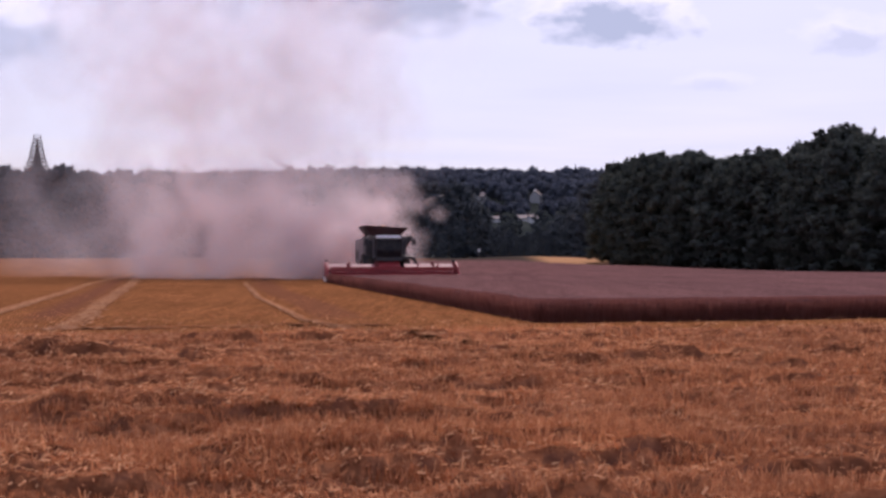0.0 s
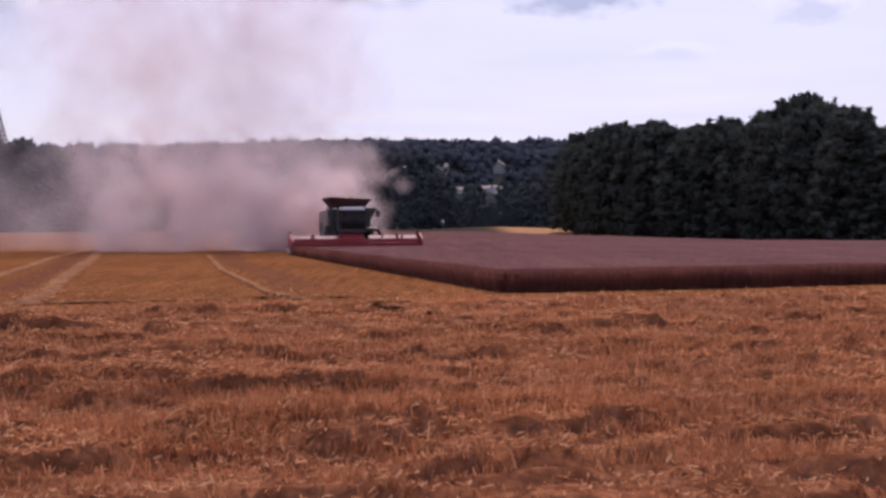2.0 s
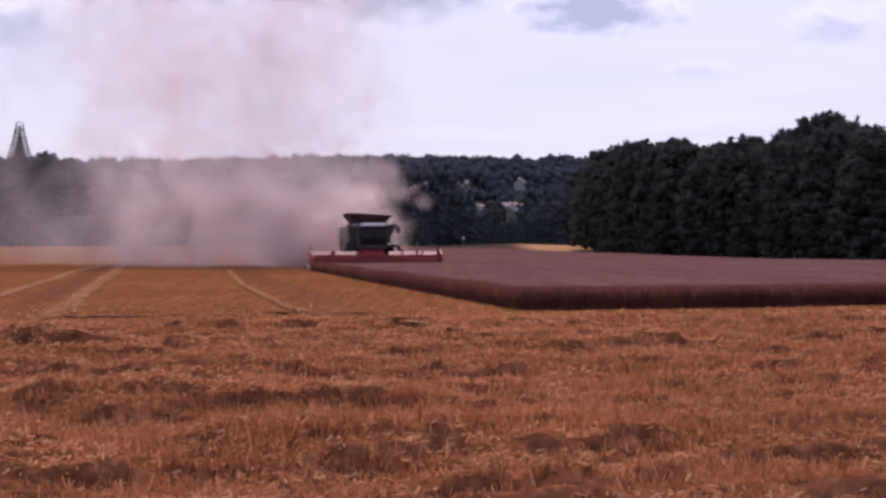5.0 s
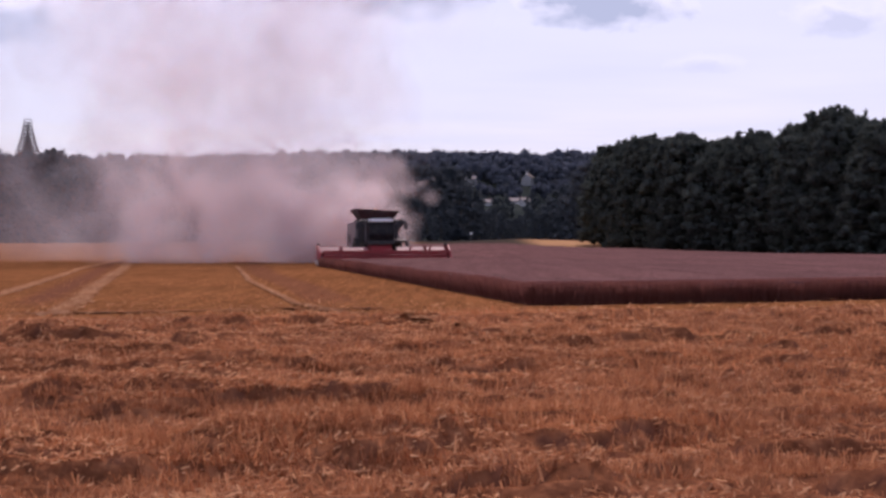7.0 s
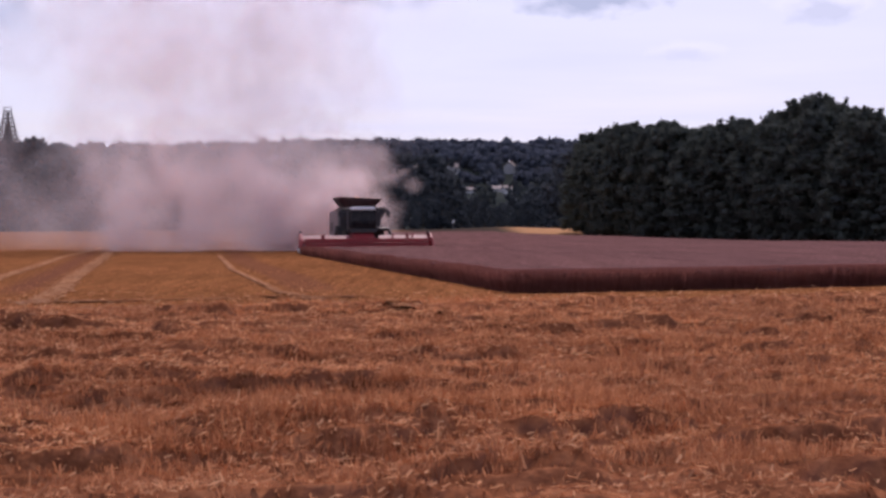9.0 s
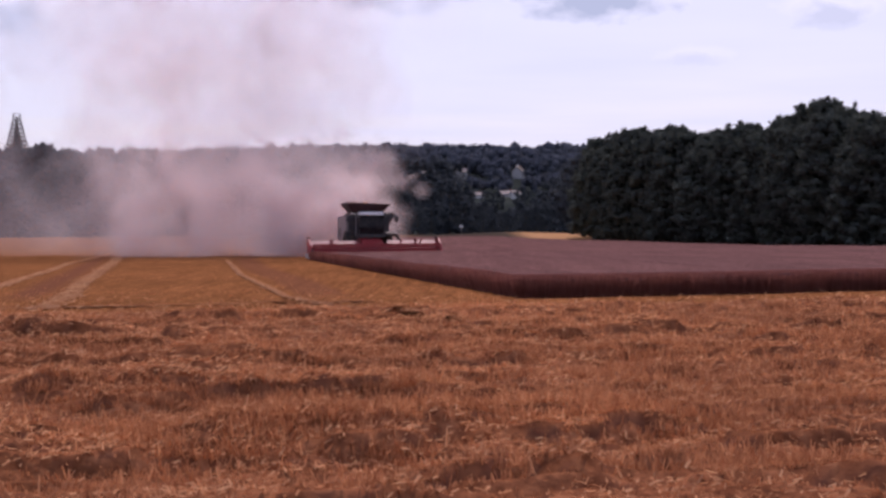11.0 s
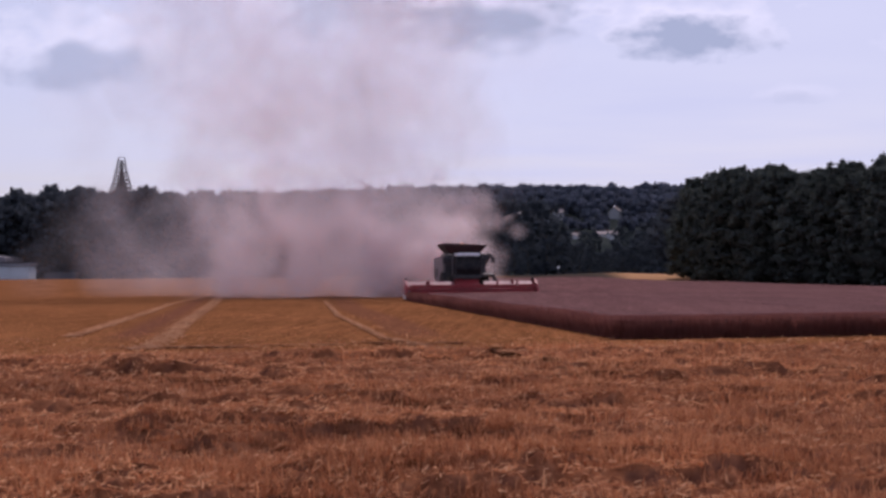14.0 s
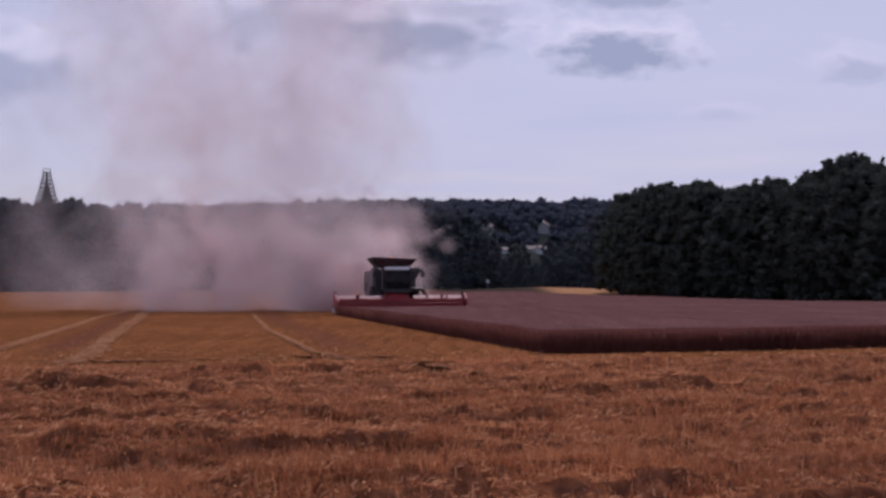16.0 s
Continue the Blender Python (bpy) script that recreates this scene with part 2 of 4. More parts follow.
M_CONCRETE = paint("dark_concrete", (0.13, 0.12, 0.13), 0.9, 0, (0.07, 0.07, 0.07), 0.5, 0.6)
M_SLATE = paint("spire_slate", (0.10, 0.095, 0.10), 0.6, 0, (0.06, 0.06, 0.06), 0.5, 0.8)
M_BRICK = paint("dark_brick", (0.20, 0.10, 0.08), 0.85, 0, (0.10, 0.07, 0.06), 0.5, 0.6)


def glass_material():
    m, n, l, b = material("tinted_glass")
    smear = texture(n, l, 4.0, 4)
    l.new(ramp(n, l, smear, [(0.3, (0.012, 0.012, 0.016)), (0.8, (0.05, 0.042, 0.04))]), b.inputs["Base Color"])
    b.inputs["Roughness"].default_value = 0.16
    b.inputs["Specular IOR Level"].default_value = 0.12
    return m


M_GLASS = glass_material()


# ---- mesh helpers ----
def smooth(a, b, v):
    k = np.clip((np.asarray(v, float) - a) / (b - a), 0, 1)
    return k * k * (3 - 2 * k)


def value_noise(x, y, seed=0):
    """Soft random relief on a unit lattice, 0 to 1."""
    x, y = np.asarray(x, float), np.asarray(y, float)
    ix, iy = np.floor(x).astype(np.int64), np.floor(y).astype(np.int64)
    fx, fy = x - ix, y - iy
    fx, fy = fx * fx * (3 - 2 * fx), fy * fy * (3 - 2 * fy)

    def h(a, b):
        v = (a * 374761393 + b * 668265263 + seed * 974634541) & 0xFFFFFFFF
        v = ((v ^ (v >> 13)) * 1274126177) & 0xFFFFFFFF
        return ((v ^ (v >> 16)) & 0xFFFF) / 65535.0

    return (h(ix, iy) * (1 - fx) + h(ix + 1, iy) * fx) * (1 - fy) + (h(ix, iy + 1) * (1 - fx) + h(ix + 1, iy + 1) * fx) * fy


def fbm(x, y, octaves=4, seed=0):
    total, amp, norm = 0.0, 1.0, 0.0
    for k in range(octaves):
        total = total + amp * value_noise(np.asarray(x) * 2 ** k, np.asarray(y) * 2 ** k, seed + k)
        norm += amp
        amp *= 0.5
    return total / norm


def mesh_of(name, verts, faces, mat=None, smooth_faces=False):
    """A mesh from an (n, 3) array and an (m, k) array of corners."""
    verts, faces = np.asarray(verts, np.float32), np.asarray(faces, np.int32)
    me = bpy.data.meshes.new(name)
    count, k = faces.shape
    me.vertices.add(len(verts))
    me.vertices.foreach_set("co", verts.ravel())
    me.loops.add(count * k)
    me.loops.foreach_set("vertex_index", faces.ravel())
    me.polygons.add(count)
    me.polygons.foreach_set("loop_start", np.arange(0, count * k, k, dtype=np.int32))
    me.polygons.foreach_set("loop_total", np.full(count, k, np.int32))
    if smooth_faces:
        me.polygons.foreach_set("use_smooth", np.ones(count, bool))
    me.update(calc_edges=True)
    if mat:
        me.materials.append(mat)
    return me


def part(name, bm, mat, parent=None, label=""):
    """One bmesh as one mesh object, under a thing or a part."""
    me = bpy.data.meshes.new(name)
    bm.to_mesh(me)
    bm.free()
    me.materials.append(mat)
    ob = new(name, me)
    if parent:
        ob.parent = parent
    return tagged(ob, label)


def hold(name, data, parent=None, label=""):
    ob = new(name, data)
    if parent:
        ob.parent = parent
    return tagged(ob, label)


def box(bm, x0, x1, y0, y1, z0, z1, bevel=0.0, taper=(1, 1), m=None):
    """A box with rounded edges; taper shrinks or widens its top."""
    made = bmesh.ops.create_cube(bm, size=1)["verts"]
    cx, cy = (x0 + x1) / 2, (y0 + y1) / 2
    for v in made:
        tx, ty = taper if v.co.z > 0 else (1, 1)
        v.co = Vector((cx + v.co.x * (x1 - x0) * tx, cy + v.co.y * (y1 - y0) * ty, z1 if v.co.z > 0 else z0))
    if bevel:
        edges = {e for v in made for e in v.link_edges}
        made = list({v for f in bmesh.ops.bevel(bm, geom=list(edges), offset=bevel, segments=2, affect="EDGES")["faces"] for v in f.verts} | {v for v in made if v.is_valid})
    if m is not None:
        bmesh.ops.transform(bm, matrix=m, verts=[v for v in made if v.is_valid])
    return bm


def rod(bm, a, b, r0, r1=None, sides=8):
    """A round bar from a to b."""
    a, b = Vector(a), Vector(b)
    r1 = r0 if r1 is None else r1
    m = Matrix.Translation((a + b) / 2) @ (b - a).to_track_quat("Z", "Y").to_matrix().to_4x4()
    bmesh.ops.create_cone(bm, cap_ends=True, segments=sides, radius1=r0, radius2=r1, depth=(b - a).length, matrix=m)
    return bm


def prism(bm, outline, x0, x1, bevel=0.0):
    """An outline in (y, z) drawn out from x0 to x1."""
    one = [bm.verts.new((x0, y, z)) for y, z in outline]
    two = [bm.verts.new((x1, y, z)) for y, z in outline]
    fs = [bm.faces.new(one[::-1]), bm.faces.new(two)]
    for i in range(len(one)):
        j = (i + 1) % len(one)
        fs.append(bm.faces.new((one[i], one[j], two[j], two[i])))
    bmesh.ops.recalc_face_normals(bm, faces=fs)
    if bevel:
        bmesh.ops.bevel(bm, geom=list({e for f in fs for e in f.edges}), offset=bevel, segments=2, affect="EDGES")
    return bm


def fresh():
    return bmesh.new()


# ---- the land ----
TURN = FIELD_TURN
ALONG = np.array((-math.sin(TURN), math.cos(TURN)))     # the way the rows run
ACROSS = np.array((math.cos(TURN), math.sin(TURN)))
CORNER = np.array((2.58, 36.2))                         # corner of the standing crop
STEPS_Y = [-500, 60, 95, 130, 190, 240, 350, 420, 520, 640, 760, 900, 1100, 1500, 3200]
STEPS_Z = [0, 0, 0.0, 0.05, 0.6, 1.5, 1.4, 1.5, 6, 18.5, 32, 46, 50, 40, 20]


def land(x, y):
    """Height of the land."""
    x, y = np.asarray(x, float), np.asarray(y, float)
    z = sum(np.interp(y + o, STEPS_Y, STEPS_Z) for o in (-12, -4, 4, 12)) / 4
    z = z - 0.75 * smooth(6, 42, x) * smooth(80, 190, y) * (1 - smooth(260, 330, y))
    z = z + 0.55 * smooth(2, 18, x) * smooth(195, 238, y) * (1 - smooth(260, 320, y))
    hill = smooth(420, 900, y)
    return z + hill * (9 * (fbm(x / 160 + 7, y / 200, 3, 5) - 0.5) - 6 * smooth(60, 300, x))


def field_uv(x, y):
    dx, dy = x - CORNER[0], y - CORNER[1]
    return dx * ALONG[0] + dy * ALONG[1], dx * ACROSS[0] + dy * ACROSS[1]


def headland_line(v):
    """How far up the rows the cross passes end, at a place v along them."""
    return -4.4 + 0.06 * v


def bank_field(u, v):
    """Above about 0.59 the straw lies in raised mats; the belt just below is their bare, steep near side, painted dark
    as shade.
    """
    return fbm(u * 3.6 + 0.3 * np.sin(v * 1.7), v * 1.35, 3, 38)


# near edges of matted straw left between two passes: from, to, height
LEDGES = [
    ((-7.4, 22.6), (-3.6, 20.2), 0.15), ((-5.7, 33.9), (-3.6, 33.8), 0.08), ((-0.6, 19.6), (9.8, 24.8), 0.10),
    ((-5.0, 16.6), (1.8, 17.4), 0.09), ((-4.2, 13.4), (0.6, 14.0), 0.10), ((0.2, 12.3), (4.6, 13.3), 0.10), ((-1.9, 10.9), (0.3, 11.1), 0.10),
    ((1.2, 16.0), (7.2, 18.4), 0.09), ((-2.5, 24.4), (3.6, 26.2), 0.07), ((3.0, 27.0), (11.5, 30.5), 0.06),
]


def ledge_places(x, y):
    """For each ledge: how far behind its edge a place lies, how fully the ledge reaches there, and its height."""
    for (x0, y0), (x1, y1), high in LEDGES:
        along = ((x - x0) * (x1 - x0) + (y - y0) * (y1 - y0)) / ((x1 - x0) ** 2 + (y1 - y0) ** 2)
        off = y - (y0 + (y1 - y0) * along) + 0.3 * (fbm(x * 1.4, y * 0.3, 3, 44) - 0.5)
        yield off, smooth(-0.03, 0.08, along) * (1 - smooth(0.9, 1.05, along)), high


def relief(x, y):
    """Small relief of the stubble: low ridges of the passes, straw heaps and hollows, fading with distance."""
    u, v = field_uv(x, y)
    head = 1 - smooth(-3.5, 2.5, u - headland_line(v) + 3 * (fbm(u * 0.5, v * 0.5, 2, 4) - 0.5))
    lanes = 0.09 * np.sin(u * 2 * math.pi / 3.1 + 0.8 * np.sin(v * 0.35)) * head
    clumps = 0.13 * (fbm(u * 2.3, v * 0.7, 4, 11) - 0.5) + 0.13 * (fbm(u * 4.2, v * 2.4, 3, 23) - 0.5)
    heaps = 0.07 * smooth(0.60, 0.8, fbm(u * 1.1, v * 0.3, 3, 31))
    # ledges of matted straw, steep on their near side
    bank = 0.075 * smooth(0.56, 0.64, fbm(u * 2.2 + 0.3 * np.sin(v * 1.7), v * 0.42, 3, 37)) + 0.095 * smooth(0.565, 0.605, bank_field(u, v))
    heaps = heaps + bank * head
    for off, along, high in ledge_places(x, y):
        clumps = clumps + high * smooth(-0.07, 0.07, off) * (1 - smooth(0.2, 1.6, off)) * along
    fade = 1 - smooth(36, 62, y)
    return (lanes + clumps * (0.35 + 0.65 * head) + heaps * head) * fade


def spread(*pieces):
    out = []
    for a, b, n in pieces:
        out.extend(np.linspace(a, b, n, endpoint=False))
    return np.array(out)


def build_ground():
    xs = spread((-2600, -600, 10), (-600, -120, 24), (-120, -30, 30), (-30, -11, 40), (-11, 12, 250), (12, 32, 40), (32, 120, 30), (120, 600, 24), (600, 2601, 11))
    ys = spread((-500, -40, 12), (-40, 6, 23), (6, 24, 300), (24, 40, 150), (40, 70, 50), (70, 140, 45), (140, 420, 56), (420, 960, 54), (960, 3200, 24))
    X, Y = np.meshgrid(xs, ys)
    Z = land(X, Y) + relief(X, Y)
    nx, ny = len(xs), len(ys)
    i = np.arange(nx * ny).reshape(ny, nx)
    faces = np.stack([i[:-1, :-1], i[:-1, 1:], i[1:, 1:], i[1:, :-1]], -1).reshape(-1, 4)
    me = mesh_of("ground", np.stack([X, Y, Z], -1).reshape(-1, 3), faces, M_FIELD, True)
    u, v = field_uv(X, Y)
    head = 1 - smooth(-0.8, 0.8, u - headland_line(v) + 1.2 * (fbm(X * 0.8, Y * 0.8, 3, 3) - 0.5))
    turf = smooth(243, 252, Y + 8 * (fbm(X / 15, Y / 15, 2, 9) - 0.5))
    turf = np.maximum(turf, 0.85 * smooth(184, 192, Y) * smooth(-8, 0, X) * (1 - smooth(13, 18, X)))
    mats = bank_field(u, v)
    soil_and_shade = smooth(0.52, 0.66, fbm(u * 0.9 + 3, v * 0.16, 4, 41)) * head * 0.18
    # near sides of the mats: their shade is put into the mask
    soil_and_shade = np.maximum(soil_and_shade, 0.9 * head * smooth(0.560, 0.574, mats) * (1 - smooth(0.588, 0.600, mats)))
    # pale cut strip at the far side of the crop, by the woods
    lines = 0.75 * smooth(168, 176, Y) * (1 - smooth(238, 246, Y)) * smooth(10, 17, X)
    # darker bands that the machines' tyres pressed between their wheel tracks
    one, two = np.interp(Y, [39, 70, 86, 125], [-13.2, -19.2, -22.5, -29]), np.interp(Y, [32, 44, 66, 92, 104], [-9.3, -11.6, -16, -21.5, -24])
    three = np.interp(Y, [38, 50, 72, 104], [-4.2, -6.2, -10.5, -15.4])
    open_field = smooth(34, 42, Y) * (1 - smooth(125, 140, Y))
    for a, b, k in ((two - 1.7, two - 0.1, 0.85), (one + 0.4, two - 1.9, 0.2), (three + 0.4, three + 2.4, 0.6)):
        soil_and_shade = np.maximum(soil_and_shade, k * open_field * smooth(0, 0.5, X - a) * (1 - smooth(-0.5, 0, X - b)))
    for name, data in (("headland", head), ("turf", turf), ("soil_and_shade", soil_and_shade), ("tramline", lines)):
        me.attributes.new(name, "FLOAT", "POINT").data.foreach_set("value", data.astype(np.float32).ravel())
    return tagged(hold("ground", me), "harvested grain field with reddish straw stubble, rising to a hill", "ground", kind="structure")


build_ground()


def ground_z(x, y):
    return float(land(x, y) + relief(x, y))


def build_tramline(points, width, label):
    """A strip of pale crushed straw lying on the stubble along a wheel's way."""
    rng = np.random.default_rng(int(abs(points[0][0]) * 100))
    V, F = [], []
    way = [np.array(p, float) for p in points]
    for a, b in zip(way[:-1], way[1:]):
        n = max(2, int(np.linalg.norm(b - a) / 0.8))
        for k in range(n):
            p = a + (b - a) * k / n
            for _ in range(34):
                q = p + (b - a) / n * rng.random() + np.array((1, 0)) * rng.normal(0, width * 0.32)
                t = rng.normal(0, 0.22) + math.atan2(b[1] - a[1], b[0] - a[0])
                d = np.array((math.cos(t), math.sin(t))) * rng.uniform(0.10, 0.28)
                s = np.array((-d[1], d[0])) * 0.22
                z = ground_z(*q) + 0.012 + rng.random() * 0.03
                i = len(V)
                V += [(*(q - d - s), z), (*(q + d - s), z + 0.01), (*(q + d + s), z + 0.012), (*(q - d + s), z + 0.006)]
                F.append((i, i + 1, i + 2, i + 3))
    ob = hold("tramline", mesh_of("tramline", V, F, M_TRACK))
    return tagged(ob, label, "wheel track", "wheel tracks in the stubble", "stuff")


for pts, w in (
    ([(-13.2, 39), (-19.2, 70), (-22.5, 86), (-29, 125)], 0.36), ([(-9.1, 32), (-10.2, 38.5), (-12.4, 49), (-15.8, 66), (-19.8, 86), (-24, 106)], 0.50),
    ([(-3.8, 37.2), (-6.3, 50), (-7.9, 58), (-13.3, 91)], 0.15), ([(0.6, 24.2), (-0.65, 27.7), (-2.1, 32.2), (-3.8, 37.2)], 0.28), ([(-9.8, 32.4), (-4.6, 33.6)], 0.35),
    ([(-4.0, 34.0), (-1.5, 34.4)], 0.4),
):
    build_tramline(pts, w, "pale strip of crushed straw where a wheel ran over the stubble")


def blades(rng, x, y, z, height, width, lean, spread_top=0.0, thick=True):
    """Thin upright blades (two crossed slips each), as one array of corners and faces."""
    n = len(x)
    t = rng.random(n) * 2 * math.pi
    lx, ly = rng.normal(0, lean, n) * height, rng.normal(0, lean, n) * height
    ca, sa = np.cos(t) * width / 2, np.sin(t) * width / 2
    low, top = np.stack([x, y, z], -1), np.stack([x + lx, y + ly, z + height], -1)
    side, other = np.stack([ca, sa, 0 * ca], -1), np.stack([-sa, ca, 0 * ca], -1)
    if not thick:
        V = np.stack([low - side, low + side, top + side * 0.6, top - side * 0.6], 1).reshape(-1, 3)
        F = np.arange(n * 4).reshape(n, 4)
        return V, F
    V = np.stack([low - side, low + side, top + side * 0.6, top - side * 0.6, low - other, low + other, top + other * 0.6, top - other * 0.6], 1).reshape(-1, 3)
    F = np.arange(n * 8).reshape(n * 2, 4)
    return V, F


def build_stubble():
    """Cut stalks in drilled rows over the near field, in tufts, and loose straw lying between them."""
    rng = np.random.default_rng(7)
    VV, FF, n0 = [], [], 0

    def add(V, F):
        nonlocal n0
        VV.append(V)
        FF.append(F + n0)
        n0 += len(V)

    def scatter(y0, y1, per_m2):
        half = 0.42
        area = half * (y1 * y1 - y0 * y0) + 4 * (y1 - y0)
        n = int(area * per_m2)
        y = np.sqrt(rng.random(n) * (y1 * y1 - y0 * y0) + y0 * y0)
        x = (rng.random(n) * 2 - 1) * (half * y + 1)
        return x, y

    for y0, y1, per, w in ((5.5, 14, 640, 0.009), (14, 22, 360, 0.012), (22, 34, 150, 0.017), (34, 46, 40, 0.022), (46, 62, 12, 0.028)):
        x, y = scatter(y0, y1, per)
        u, v = field_uv(x, y)
        head = u < headland_line(v)
        # drilled rows 15 cm apart in the headland run across the view
        row = np.round(u / 0.17) * 0.17 + rng.normal(0, 0.022, len(u))
        du = np.where(head, row - u, 0)
        x, y = x + du * ALONG[0], y + du * ALONG[1]
        inside = ~in_crop(x, y)
        tuft = 0.5 * fbm(u * 3.2, v * 1.2, 3, 61) + 0.5 * fbm(u * 1.0, v * 0.10, 3, 62)
        mats = bank_field(u, v)
        keep = inside & ~((mats > 0.548) & (mats < 0.602)) & (rng.random(len(x)) < (smooth(0.38, 0.58, tuft) * 0.65 + 0.35) * np.where(head, 1, 0.4))
        x, y, tuft = x[keep], y[keep], tuft[keep]
        h = (0.045 + 0.110 * smooth(0.44, 0.66, tuft)) * np.where(mats[keep] > 0.6, 0.6, 1) * rng.uniform(0.5, 1.4, len(x)) * np.where(head[keep], 1, 0.4)
        z = land(x, y) + relief(x, y) - 0.015
        add(*blades(rng, x, y, z, h, w * rng.uniform(0.7, 1.5, len(x)), 0.32))
    ob = hold("stubble", mesh_of("stubble", np.concatenate(VV), np.concatenate(FF), M_STUBBLE))
    tagged(ob, "short reddish straw stubble standing in drilled rows", "stubble", kind="stuff")
    VV, FF, n0 = [], [], 0
    for y0, y1, per, long in ((7, 15, 420, 0.05), (15, 26, 190, 0.065), (26, 38, 60, 0.09)):
        x, y = scatter(y0, y1, per)
        u, v = field_uv(x, y)
        swath = 0.6 * fbm(u * 1.3, v * 0.16, 3, 71) + 0.4 * fbm(u * 3.0, v * 1.2, 3, 72) + 0.06 * np.sin(u * 2 * math.pi / 3.1 + 0.8 * np.sin(v * 0.35))
        mat = sum(a * smooth(0.0, 0.1, o) * (1 - smooth(0.35, 0.8, o)) for o, a, _ in ledge_places(x, y))
        clean = np.where(u < headland_line(v) + 0.5, 1, 0.12)
        keep = (rng.random(len(x)) < clean * (0.03 + 0.8 * mat + 0.9 * smooth(0.49, 0.60, swath) + 0.6 * smooth(0.60, 0.63, bank_field(u, v)))) & ~in_crop(x, y)
        x, y = x[keep], y[keep]
        n = len(x)
        t = rng.random(n) * math.pi
        L = long * rng.uniform(0.5, 1.6, n)
        up = rng.normal(0.15, 0.3, n) * L
        wv = L * 0.11
        z = land(x, y) + relief(x, y) + rng.uniform(0.0, 0.07, n)
        d = np.stack([np.cos(t) * L / 2, np.sin(t) * L / 2, up / 2], -1)
        s = np.stack([-np.sin(t) * wv, np.cos(t) * wv, 0.6 * wv], -1)
        p = np.stack([x, y, z], -1)
        add(np.stack([p - d - s, p + d - s, p + d + s, p - d + s], 1).reshape(-1, 3), np.arange(n * 4).reshape(n, 4))
    # single bleached stalks that stand proud
    for y0, y1, per in ((5.5, 13, 26), (13, 24, 9)):
        x, y = scatter(y0, y1, per)
        u, v = field_uv(x, y)
        ok = rng.random(len(x)) < 0.15 + smooth(0.5, 0.62, fbm(u * 2.0, v * 0.9, 3, 91))
        x, y = x[ok], y[ok]
        add(*blades(rng, x, y, land(x, y) + relief(x, y), rng.uniform(0.05, 0.15, len(x)), rng.uniform(0.012, 0.024, len(x)), 0.2))
    ob = hold("loose_straw", mesh_of("loose_straw", np.concatenate(VV), np.concatenate(FF), M_LITTER))
    tagged(ob, "pale loose straw scattered over the stubble", "straw", kind="stuff")


# ---- standing crop ----
CROP_HEIGHT, CUT_WIDTH, CUT_TO, CROP_END = 0.52, 9.5, 57.2, 158.0


def crop_front(v):
    """Where the standing crop begins along the rows: its near edge bends away."""
    return 0.10 * np.maximum(v - 4, 0) + 0.006 * np.maximum(v - 4, 0) ** 2


def woods_line(y):
    """The woods begin to the side of this."""
    return np.interp(y, [90, 130, 200, 215], [46, 42.5, 24.0, 24.0])


def in_crop(x, y):
    u, v = field_uv(x, y)
    cut = (v < CUT_WIDTH) & (u > CUT_TO)
    return (v > 0) & (u > crop_front(v)) & (u < CROP_END) & ~cut & (x < woods_line(y) + 1)


